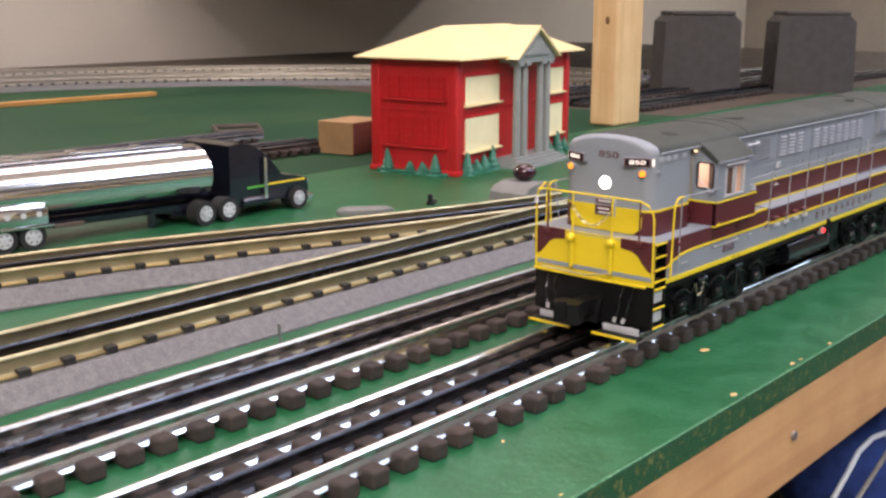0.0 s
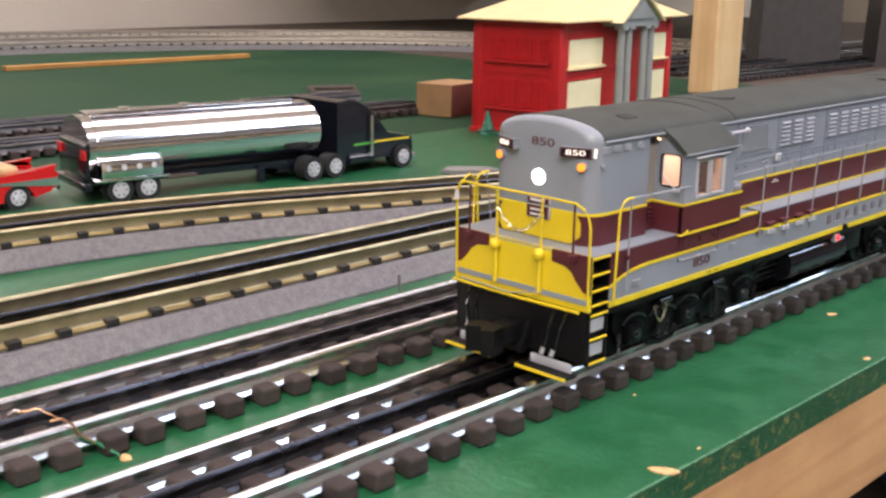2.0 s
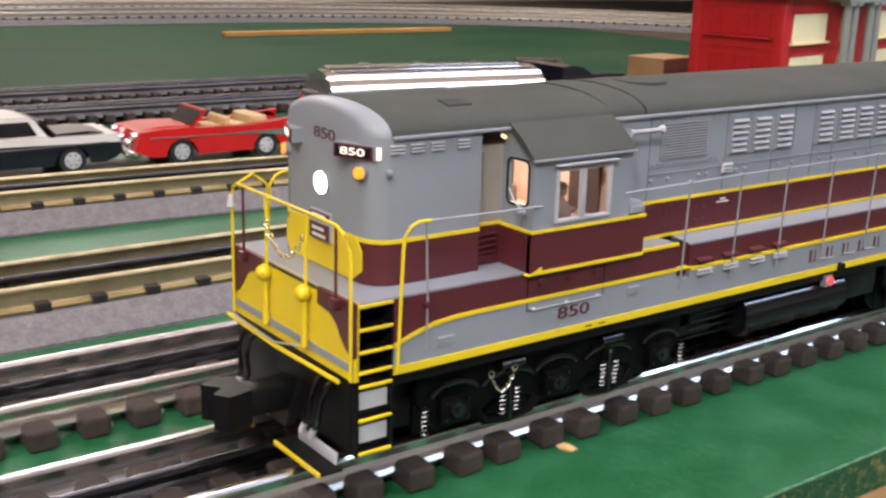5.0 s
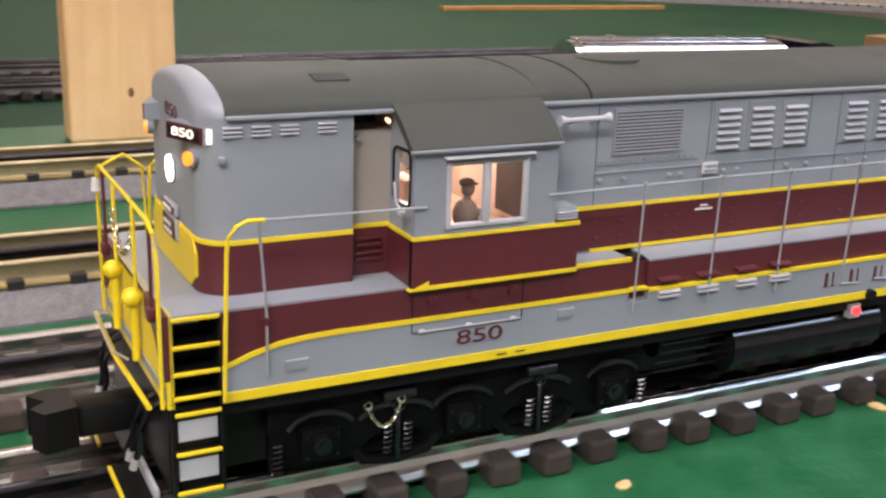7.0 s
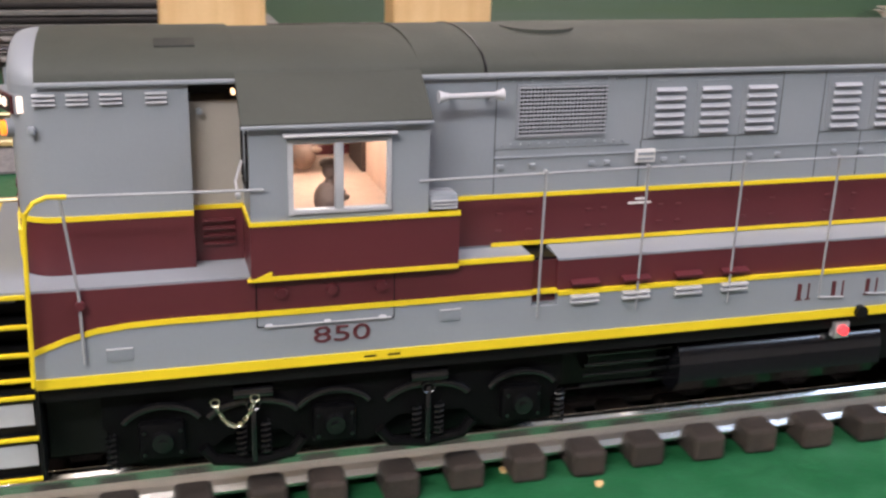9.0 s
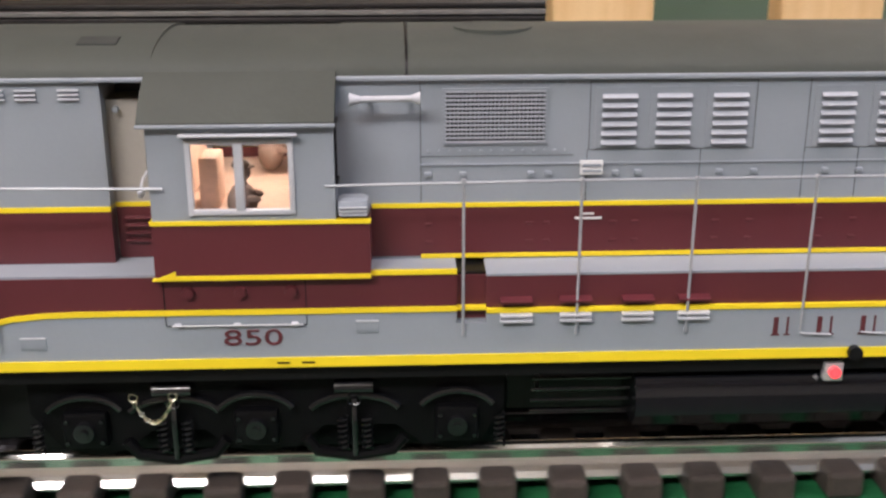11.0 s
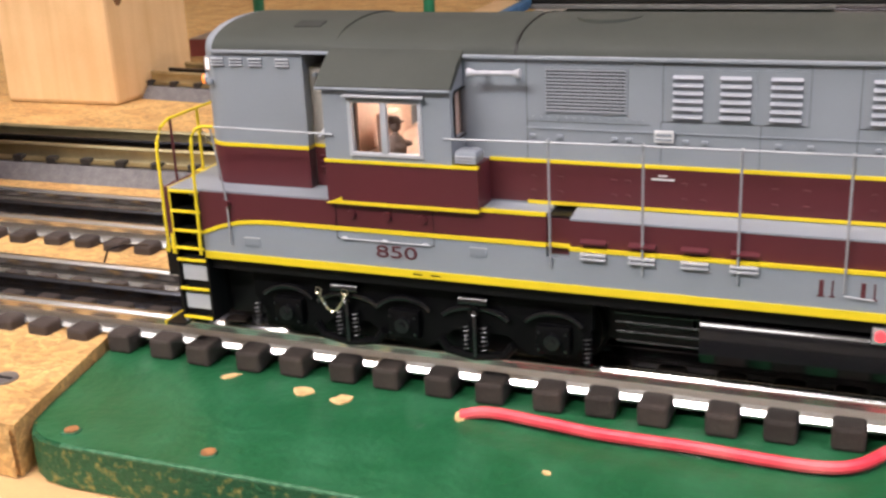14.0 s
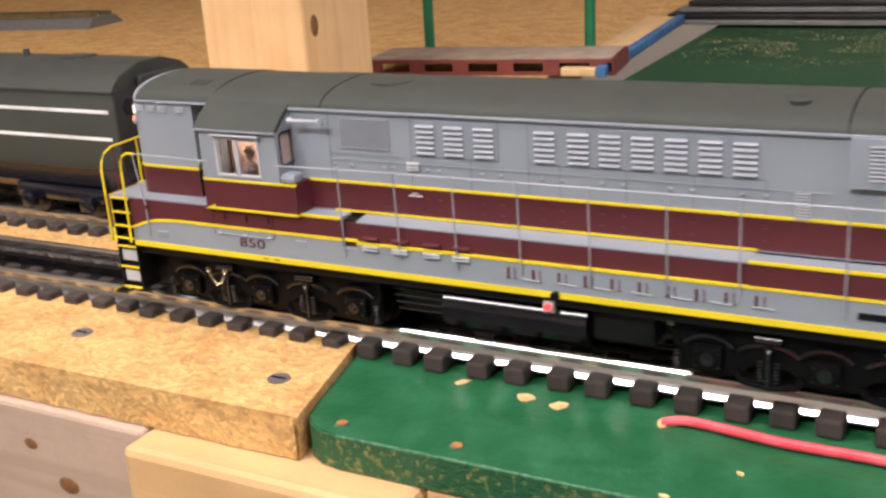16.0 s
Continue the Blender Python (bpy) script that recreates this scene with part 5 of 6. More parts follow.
# Cab: hollow, with window openings, roof and lamp.
cx0, cx1, cw = 0.0415, 0.0765, 0.0335
for sy in (-1, 1):
    def wall(x0, x1, z0, z1, m=GREY, name="cab_side"):
        return lp(name, box(x0, x1, sy * (cw - 0.0012), sy * cw, z0, z1), m, None, "", False)
    wall(cx0, 0.0495, 0.0686, 0.0882)
    wall(0.0681, cx1, 0.0686, 0.0882)
    wall(0.0495, 0.0681, 0.0686, 0.0708)
    wall(0.0495, 0.0681, 0.0846, 0.0882)
    lp("cab_belt", box(cx0 - 0.0003, 0.0830, sy * 0.0320, sy * (cw + 0.0001), 0.0577, 0.0684), MAROON, None, "maroon belt below the cab window", False)
    lp("cab_stripe", box(cx0 - 0.0002, 0.0832, sy * (cw - 0.0008), sy * (cw + 0.0004), 0.0683, 0.0691), YELLOW, None, "yellow stripe", False)
    wf = lp("window_frame", box(0.0487, 0.0497, sy * (cw - 0.001), sy * (cw + 0.0006), 0.0703, 0.0850), LIGHTGREY, None, "pale sliding cab window")
    for x0, x1, z0, z1 in ((0.0679, 0.0689, 0.0703, 0.0850), (0.0487, 0.0689, 0.0703, 0.0713), (0.0487, 0.0689, 0.0841, 0.0850), (0.0577, 0.0594, 0.0708, 0.0846)):
        lp("sash", box(x0, x1, sy * (cw - 0.0008), sy * (cw + 0.0005), z0, z1, 0.0001), LIGHTGREY, wf)
    lp("window_awning", box(0.0478, 0.0698, sy * cw, sy * (cw + 0.0020), 0.0857, 0.0862, 0.0002), LIGHTGREY)
    # end walls with narrow windows
    for x, z1 in ((cx0, 0.0960), (cx1 - 0.0012, 0.0960)):
        lp("cab_end", box(x, x + 0.0012, sy * 0.0185, sy * 0.0230, 0.0577, z1), GREY, None, "", False)
        lp("cab_end", box(x, x + 0.0012, sy * 0.0230, sy * (cw - 0.0013), 0.0577, 0.0752), GREY, None, "", False)
        lp("cab_end", box(x, x + 0.0012, sy * 0.0230, sy * (cw - 0.0013), 0.0868, 0.0882), GREY, None, "", False)
        lp("cab_end", box(x, x + 0.0012, sy * 0.0312, sy * (cw - 0.0013), 0.0752, 0.0868), GREY, None, "", False)
        lp("cab_end", prism([(sy * 0.0230, 0.0882), (sy * 0.0332, 0.0882), (sy * 0.0230, 0.0948)], "x", x, x + 0.0012), GREY, None, "", False)
    for gx in (cx0 - 0.0002, cx1 + 0.0002):
        ring = [(gx, sy * (yc + 0.0016 * math.cos(a)), zc + 0.0016 * math.sin(a)) for yc, zc, a0 in ((0.0298, 0.0854, 0), (0.0244, 0.0854, 90), (0.0244, 0.0766, 180), (0.0298, 0.0766, 270)) for a in [radians(a0 + 22.5 * k) for k in range(5)]]
        lp("window_gasket", tube(ring + ring[:1], 0.00032, 6), BLACK)
    br = lp("mirror_bracket", tube([(cx0 - 0.0005, sy * 0.0240, 0.0790), (cx0 - 0.0022, sy * 0.0285, 0.0762), (cx0 - 0.0022, sy * 0.0315, 0.0745)], 0.0003, 6), LIGHTGREY, None, "small bracket before the cab window")
    lp("mirror", box(cx0 - 0.0026, cx0 - 0.0016, sy * 0.0300, sy * 0.0326, 0.0735, 0.0748, 0.0003), LIGHTGREY, br)
    lp("cab_end_belt", box(cx0 - 0.0003, cx0 + 0.001, sy * 0.0185, sy * (cw - 0.0002), 0.0578, 0.0684), MAROON, None, "", False)
    lp("cab_end_stripe", box(cx0 - 0.0005, cx0 + 0.001, sy * 0.0185, sy * (cw + 0.0003), 0.0683, 0.0691), YELLOW, None, "", False)
    lp("cab_roof_side", prism([(sy * 0.0345, 0.0875), (sy * 0.0345, 0.0883), (sy * 0.0292, 0.0930), (sy * 0.0240, 0.0962), (sy * 0.0200, 0.0978), (sy * 0.0200, 0.0960), (sy * 0.0240, 0.0944), (sy * 0.0330, 0.0876)], "x", 0.0402, 0.0768), ROOF, None, "dark grey sloping cab roof")
    lp("cab_roof_lip", box(0.0400, 0.0770, sy * 0.0338, sy * 0.0350, 0.0873, 0.0880, 0.0002), GREY)
    vb = lp("rear_vent_box", box(0.0766, 0.0830, sy * 0.0275, sy * 0.0334, 0.0692, 0.0728, 0.0012), GREY, None, "small rounded vent box")
    for k in range(3):
        lp("vent_slit", box(0.0772, 0.0825, sy * 0.0330, sy * 0.0338, 0.0698 + 0.0007 * k, 0.0701 + 0.0007 * k), LIGHTGREY, vb)
    lp("cab_rear_low", box(0.0766, 0.0830, sy * 0.0240, sy * 0.0320, 0.0577, 0.0690), MAROON, None, "", False)
lp("cab_floor", box(cx0, cx1, -0.0325, 0.0325, 0.0640, 0.0660), CABWALL)
lp("cab_bulkhead", prism([(-0.0318, 0.0660), (-0.0318, 0.0872), (-0.0200, 0.0950), (0.0200, 0.0950), (0.0318, 0.0872), (0.0318, 0.0660)], "x", 0.0735, 0.0750), CABWALL, None, "tan cab wall", False)
lp("cab_rear_door", box(0.0725, 0.0736, -0.0250, -0.0130, 0.0680, 0.0850), CABDARK, None, "dark door in the cab wall")
lp("cab_rear_door", box(0.0725, 0.0736, 0.0130, 0.0290, 0.0660, 0.0850), CABDARK, None, "dark door in the cab wall")
lp("cab_front_lining", box(0.0428, 0.0438, -0.0180, 0.0180, 0.0660, 0.0950), CABWALL)
lp("control_stand", box(0.0475, 0.0515, -0.0150, -0.0060, 0.0660, 0.0770, 0.0006), CABWALL)
lp("cab_roof", shell_roof([0.0402, 0.058, 0.0768], 0.0245, 0.0946, 0.1015), ROOF)
lp("cab_bulb", cyl((0.0560, 0.0, 0.0905), (0.0620, 0.0, 0.0905), 0.0016, 12), BULB, None, "small glowing cab bulb")


def figure(x, y, turn):
    """A seated moulded figure as one plain rounded shape."""
    bm = bmesh.new()
    for p, r, sc in (((0, 0, 0.0035), 0.0030, (1, 1.1, 1.3)), ((0.0002, 0, 0.0072), 0.0010, (1, 1, 1)), ((0.0003, 0, 0.0096), 0.0016, (1, 0.95, 1.15)), ((0, 0, 0.0110), 0.0018, (1, 1, 0.6)), ((0.0015, 0, 0.0106), 0.0013, (1, 1, 0.2)), ((0.0020, -0.0020, 0.0045), 0.0009, (2.2, 1, 1)), ((0.0020, 0.0020, 0.0045), 0.0009, (2.2, 1, 1))):
        bmesh.ops.create_uvsphere(bm, u_segments=14, v_segments=9, radius=r, matrix=Matrix.Translation(p) @ Matrix.Diagonal((*sc, 1)))
    bm.transform(pose(x, y, 0.0672, 0, 0, turn))
    lp("crew_figure", bm, FIGURE, None, "small plain moulded figure seated in the cab")


figure(0.0578, -0.0258, 0)
figure(0.0590, 0.0150, 8)

# Long hood.
lp("long_hood", box(0.0766, L_END - 0.004, -0.0240, 0.0240, 0.0577, 0.0946), GREY, None, "grey long engine hood", False)
lp("hood_roof", shell_roof([0.0766, 0.15, 0.2, 0.26, L_END - 0.004], 0.0243, 0.0946, 0.1018), ROOF, None, "dark grey arched hood roof")
for x in (0.0905, 0.2680):
    lp("roof_seam", shell_roof([x - 0.00025, x + 0.00025], 0.02445, 0.0946, 0.1020), BLACK)
for sy in (-1, 1):
    lp("roof_gutter", box(0.0768, L_END - 0.004, sy * 0.0237, sy * 0.0251, 0.0941, 0.0951, 0.0003), GREY)
    lp("hood_belt", box(0.0830, L_END - 0.004, sy * 0.0230, sy * 0.02415, 0.0583, 0.0686), MAROON, None, "maroon belt along the hood", False)
    lp("hood_stripe", box(0.0832, L_END - 0.004, sy * 0.0230, sy * 0.0243, 0.0685, 0.0694), YELLOW, None, "yellow stripe", False)
    lp("hood_stripe", box(0.0930, 0.2440, sy * 0.0230, sy * 0.0243, 0.0578, 0.0587), YELLOW, None, "yellow stripe", False)
    fr = lp("intake_grille", box(0.0980, 0.1176, sy * 0.0236, sy * 0.0241, 0.0817, 0.0921), MESHSHADE, None, "meshed intake grille", False)
    for k in range(13):
        z = 0.0819 + 0.00083 * k
        lp("grille_bar", box(0.0980, 0.1176, sy * 0.0243, sy * 0.0246, z - 0.00017, z + 0.00017), PALEGREY, fr, "", False)
    for k in range(25):
        x = 0.0981 + 0.00080 * k
        lp("grille_bar", box(x - 0.00007, x + 0.00007, sy * 0.0242, sy * 0.0244, 0.0817, 0.0921), GREY, fr, "", False)
    for x0, x1, z0, z1 in ((0.0975, 0.1181, 0.0921, 0.0925), (0.0975, 0.1181, 0.0813, 0.0817), (0.0975, 0.0980, 0.0813, 0.0925), (0.1176, 0.1181, 0.0813, 0.0925)):
        lp("grille_frame", box(x0, x1, sy * 0.0239, sy * 0.0244, z0, z1), GREY, fr)
    for x0, x1, z0, z1 in ((0.0930, 0.09315, 0.0790, 0.0940), (0.0930, 0.1235, 0.0789, 0.07905), (0.1264, 0.12655, 0.0800, 0.0938), (0.1264, 0.1595, 0.0799, 0.08005), (0.1264, 0.1595, 0.0936, 0.09375), (0.1594, 0.15955, 0.0800, 0.0938), (0.1700, 0.17015, 0.0800, 0.0938), (0.1700, 0.2460, 0.0799, 0.08005)):
        lp("panel_seam", box(x0, x1, sy * 0.0238, sy * 0.0241, z0, z1), SEAM, None, "", False)
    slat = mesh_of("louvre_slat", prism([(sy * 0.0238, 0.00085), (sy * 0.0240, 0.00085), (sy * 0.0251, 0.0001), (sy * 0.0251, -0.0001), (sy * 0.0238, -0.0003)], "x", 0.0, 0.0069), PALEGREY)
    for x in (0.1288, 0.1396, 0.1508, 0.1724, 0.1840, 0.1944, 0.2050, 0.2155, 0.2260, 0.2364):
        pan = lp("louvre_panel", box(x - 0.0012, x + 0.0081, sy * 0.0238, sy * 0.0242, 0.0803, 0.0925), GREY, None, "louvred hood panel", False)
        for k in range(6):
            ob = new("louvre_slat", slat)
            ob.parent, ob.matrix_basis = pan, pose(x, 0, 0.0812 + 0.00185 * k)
    # door lines, hinges, rivets
    for x in (0.0931, 0.1262, 0.1490, 0.1700, 0.1810, 0.2030, 0.2245, 0.2460):
        lp("door_seam", box(x - 0.00006, x + 0.00006, sy * 0.0238, sy * 0.02406, 0.0588, 0.0800), BLACK, None, "", False)
    lp("hood_ledge", box(0.0930, 0.2640, sy * 0.0236, sy * 0.0243, 0.0771, 0.0774), GREY, None, "", False)
    hinge = mesh_of("hinge", box(-0.0007, 0.0007, sy * 0.0236, sy * 0.0246, -0.0005, 0.0005, 0.0002), GREY)
    hinge_m = mesh_of("hinge", box(-0.0007, 0.0007, sy * 0.0236, sy * 0.0244, -0.0003, 0.0003, 0.0001), MAROON)
    for x in (0.0945, 0.1015, 0.1150, 0.1185, 0.1320, 0.1365, 0.1530, 0.1600, 0.1745, 0.1815, 0.1950, 0.2020, 0.2170, 0.2240, 0.2390, 0.2460):
        for z, me in ((0.0753, hinge), (0.0650, hinge_m), (0.0612, hinge_m)):
            ob = new("hinge", me)
            ob.parent, ob.matrix_basis = LOCO, pose(x, 0, z)
    rivet = mesh_of("rivet", cyl((0, sy * 0.0238, 0), (0, sy * 0.0245, 0), 0.00025, 6), GREY)
    for k in range(14):
        for z in (0.0800, 0.0934):
            ob = new("rivet", rivet)
            ob.parent, ob.matrix_basis = LOCO, pose(0.0945 + 0.0021 * k, 0, z)
    hn = lp("air_horn", tube([(0.0800, sy * 0.0285, 0.0913), (0.0815, sy * 0.0285, 0.0913), (0.0900, sy * 0.0285, 0.0914), (0.0924, sy * 0.0285, 0.0914)], 0.0006, 10), LIGHTGREY, None, "pale air horn on brackets")
    lp("horn_bell", cyl((0.0795, sy * 0.0285, 0.0913), (0.0815, sy * 0.0285, 0.0913), 0.0013, 14, 0.0007), LIGHTGREY, hn)
    lp("horn_bell", cyl((0.0912, sy * 0.0285, 0.0914), (0.0930, sy * 0.0285, 0.0914), 0.0007, 14, 0.0013), LIGHTGREY, hn)
    for x in (0.0825, 0.0905):
        lp("horn_bracket", box(x - 0.0005, x + 0.0005, sy * 0.0238, sy * 0.0287, 0.0904, 0.0912), GREY, hn)
    for z0, z1 in ((0.0761, 0.0775),):
        sg = lp("warning_sign", box(0.1248, 0.1293, sy * 0.0246, sy * 0.0252, 0.0752, 0.0780), WHITEINK, None, "white warning plate with unreadable lines")
        lp("sign_bar", box(0.1252, 0.1289, sy * 0.0252, sy * 0.0254, 0.0768, 0.0774), GREY, sg)
        lp("sign_bar", box(0.1252, 0.1289, sy * 0.0252, sy * 0.0254, 0.0757, 0.0762), GREY, sg)
    lp("notice_bar", box(0.1258, 0.1280, sy * 0.0241, sy * 0.0245, 0.0666, 0.0670), WHITEINK)
    lp("notice_bar", box(0.1242, 0.1296, sy * 0.0241, sy * 0.0245, 0.0657, 0.0661), WHITEINK)
    rs = lp("rear_hood_side", box(0.2690, L_END - 0.006, sy * 0.0238, sy * 0.0262, 0.0800, 0.0944), GREY, None, "raised radiator side", False)
    for k in range(9):
        lp("radiator_slat", box(0.2745, 0.3150, sy * 0.0260, sy * 0.0268, 0.0825 + 0.0012 * k, 0.0829 + 0.0012 * k), LIGHTGREY, rs)
    for k in range(9):
        lp("tall_louvre", box(0.2545, 0.2585, sy * 0.0238, sy * 0.0247, 0.0690 + 0.00095 * k, 0.0694 + 0.00095 * k), LIGHTGREY)
for x, r in ((0.1088, 0.0085),):
    lp("exhaust_dome", cyl((x, -0.003, 0.0990), (x, -0.003, 0.10195), r, 40, r * 0.97), ROOF, None, "round roof hatch")
for k in range(4):
    lp("roof_cap", cyl((0.2525, -0.0120, 0.0996 + 0.0006 * k), (0.2525, -0.0120, 0.1000 + 0.0006 * k), 0.0030, 18), ROOF)
lp("rear_end", box(L_END - 0.004, L_END, -0.0238, 0.0238, 0.0577, 0.0960), GREY)

# Hand rails.
RAILGREY = mat("rail_grey_wire", (0.32, 0.335, 0.355), 0.4, 0.1)
for sy in (-1, 1):
    c = lp("corner_rail", tube([(-0.0002, sy * 0.0340, 0.0392), (0.0008, sy * 0.0342, 0.0700), (0.0012, sy * 0.0342, 0.0730), (0.0028, sy * 0.0342, 0.0753), (0.0052, sy * 0.0342, 0.0763), (0.0086, sy * 0.0342, 0.0762)], 0.00046, 8), YELLOW, None, "yellow corner hand rail")
    lp("rail_wire", tube([(0.0080, sy * 0.0342, 0.0762), (0.0440, sy * 0.0342, 0.0757)], 0.0003, 6), RAILGREY, c)
    lp("rail_post", tube([(0.0074, sy * 0.0341, 0.0760), (0.0092, sy * 0.0328, 0.0560), (0.0092, sy * 0.0328, 0.0425)], 0.0003, 6), RAILGREY, c)
    lp("post_boss", cyl((0.0092, sy * 0.0315, 0.0545), (0.0092, sy * 0.0334, 0.0545), 0.0009, 10), MAROON, c)
    lr = lp("long_hand_rail", tube([(0.0746, sy * 0.0335, 0.0757), (0.12, sy * 0.0335, 0.0762), (0.2, sy * 0.0335, 0.0764), (0.312, sy * 0.0335, 0.0764)], 0.0003, 6), RAILGREY, None, "long grey wire hand rail")
    for x in (0.1011, 0.1239, 0.1462, 0.1697, 0.1938, 0.2188, 0.2409, 0.2709, 0.2960):
        lp("stanchion", tube([(x, sy * 0.0335, 0.0766), (x, sy * 0.0326, 0.0440)], 0.0003, 6), RAILGREY, lr)
        lp("rail_knob", cyl((x, sy * 0.0328, 0.0763), (x, sy * 0.0342, 0.0763), 0.0005, 8), RAILGREY, lr)
    lp("far_end_rail", tube([(L_END - 0.001, sy * 0.0340, 0.0392), (L_END - 0.001, sy * 0.0342, 0.0740), (L_END - 0.012, sy * 0.0342, 0.0762)], 0.0006, 8), YELLOW)

# Front and rear pilots.
for end, ex in (("front", -1), ("rear", 1)):
    def X(x):
        return x if ex < 0 else 0.328 - x
    pil = lp("pilot", box(X(-0.0113), X(-0.0098), -0.0318, 0.0318, 0.0379, 0.0577), YELLOW, None, "yellow end plate with maroon corners")
    for sy in (-1, 1):
        patch = [(sy * 0.0319, 0.0578), (sy * 0.0319, 0.0440), (sy * 0.0290, 0.0452), (sy * 0.0262, 0.0480), (sy * 0.0240, 0.0510), (sy * 0.0210, 0.0528), (sy * 0.0150, 0.0535), (sy * 0.0150, 0.0578)]
        lp("corner_patch", prism(patch, "x", X(-0.0117), X(-0.0105)), MAROON, pil, "maroon corner patch", False)
        # ladder well with yellow treads
        lad = lp("ladder", box(X(-0.0098), X(0.0), sy * 0.0235, sy * 0.0245, 0.0180, 0.0566), BLACK, None, "black step ladder with yellow treads")
        for xx in (-0.0101, -0.0002):
            lp("ladder_side", box(X(xx - 0.0004), X(xx + 0.0004), sy * 0.0240, sy * 0.0318, 0.0180, 0.0566), BLACK, lad)
        for z in (0.0572, 0.0513, 0.0456, 0.0404, 0.0368, 0.0280, 0.0192):
            dz = -0.0002 if z < 0.038 else 0
            lp("tread", box(X(-0.0099), X(-0.0004), sy * 0.0245, sy * 0.0316, z - 0.0008 + dz, z - 0.0002), BLACK, lad)
            lp("tread_edge", box(X(-0.0099), X(-0.0004), sy * 0.0316, sy * 0.0323, z - 0.0008, z, 0.0001), YELLOW, lad, "yellow tread edge")
        for z in (0.0300, 0.0212):
            lp("riser", box(X(-0.0092), X(-0.0010), sy * 0.0245, sy * 0.0309, z, z + 0.0046), LIGHTGREY, lad, "pale grey riser")
        for z in (0.0535, 0.0478):
            lp("riser", box(X(-0.0080), X(-0.0030), sy * 0.0245, sy * 0.0255, z, z + 0.0018), GREY, lad)
        fb = lp("foot_board", box(X(-0.0190), X(-0.0125), sy * 0.0060, sy * 0.0290, 0.0140, 0.0147), BLACK, None, "black foot board with yellow edge")
        lp("board_edge", box(X(-0.0195), X(-0.0188), sy * 0.0060, sy * 0.0290, 0.0139, 0.0149), YELLOW, fb)
        lp("board_back", box(X(-0.0135), X(-0.0125), sy * 0.0080, sy * 0.0270, 0.0147, 0.0182, 0.0005), LIGHTGREY, fb)
        post = 0.0105 * sy
        st = lp("hose_stand", tube([(X(-0.0128), post, 0.0410), (X(-0.0128), post, 0.0545)], 0.0009, 10), YELLOW, None, "yellow hose stand")
        bmk = bmesh.new()
        bmesh.ops.create_uvsphere(bmk, u_segments=14, v_segments=10, radius=0.0022, matrix=Matrix.Translation((X(-0.0133), post, 0.0552)))
        lp("stand_knob", bmk, YELLOW, st)
        lp("rail_upright", tube([(X(-0.0123), post, 0.0550), (X(-0.0123), post, 0.0752)], 0.00046, 8), YELLOW)
        lp("flag_post", tube([(X(-0.0120), sy * 0.0245, 0.0560), (X(-0.0120), sy * 0.0245, 0.0755)], 0.0004, 8), MAROON)
        lp("flag_socket", box(X(-0.0132), X(-0.0112), sy * 0.0230, sy * 0.0262, 0.0548, 0.0575, 0.0003), MAROON)
    lp("pilot_band", box(X(-0.0116), X(-0.0105), -0.0317, 0.0317, 0.0402, 0.0422), GREY, pil)
    lp("pilot_lip", tube([(X(-0.0145), 0.0300, 0.0383), (X(-0.0155), 0.0, 0.0383), (X(-0.0145), -0.0300, 0.0383)], 0.0006, 8), YELLOW, pil)
    arch = [(0.0305, 0.0385), (0.0308, 0.0720), (0.0295, 0.0748), (0.0270, 0.0758), (0.0105, 0.0758), (-0.0105, 0.0758), (-0.0250, 0.0756), (-0.0290, 0.0740), (-0.0310, 0.0712), (-0.0318, 0.0680), (-0.0320, 0.0385)]
    lp("end_rail", tube([(X(-0.0123), y, z) for y, z in arch], 0.00046, 8), YELLOW, None, "yellow end hand rail with rounded corners")
    lp("side_rail_stub", tube([(X(-0.0123), 0.0300, 0.0745), (X(-0.0060), 0.0306, 0.0775), (X(-0.0015), 0.0306, 0.0740), (X(-0.0010), 0.0306, 0.0577)], 0.00042, 8), YELLOW)
    lp("buffer_beam", box(X(-0.0110), X(0.0), -0.0300, 0.0300, 0.0180, 0.0378, 0.0008), BLACK)
    lp("plow_plate", prism([(X(-0.0110), 0.0290), (X(-0.0160), 0.0180), (X(-0.0130), 0.0180), (X(-0.0090), 0.0290)], "y", -0.0060, 0.0060), BLACK)
    cp = lp("coupler", box(X(-0.0250), X(-0.0100), -0.0040, 0.0040, 0.0215, 0.0290, 0.0010), BLACK, None, "black knuckle coupler")
    lp("coupler_head", prism([(X(-0.0250), -0.0055), (X(-0.0320), -0.0070), (X(-0.0345), -0.0030), (X(-0.0310), 0.0000), (X(-0.0345), 0.0045), (X(-0.0300), 0.0070), (X(-0.0250), 0.0055)], "z", 0.0205, 0.0300), BLACK, cp)
    for k, y in enumerate((-0.0230, -0.0180, 0.0180, 0.0230)):
        lp("air_hose", tube([(X(-0.0108), y, 0.0360), (X(-0.0135), y, 0.0345), (X(-0.0150), y * 0.98, 0.0300), (X(-0.0150), y * 0.93, 0.0250), (X(-0.0160), y * 0.9, 0.0225)], 0.0007, 6), BLACKGLOSS)
        lp("hose_end", cyl((X(-0.0160), y * 0.9, 0.0228), (X(-0.0166), y * 0.88, 0.0205), 0.0009, 8), SILVER)
    lp("cut_lever", tube([(X(-0.0155), 0.0250, 0.0400), (X(-0.0160), 0.0, 0.0395), (X(-0.0150), -0.0120, 0.0420)], 0.0003, 6), SILVER)


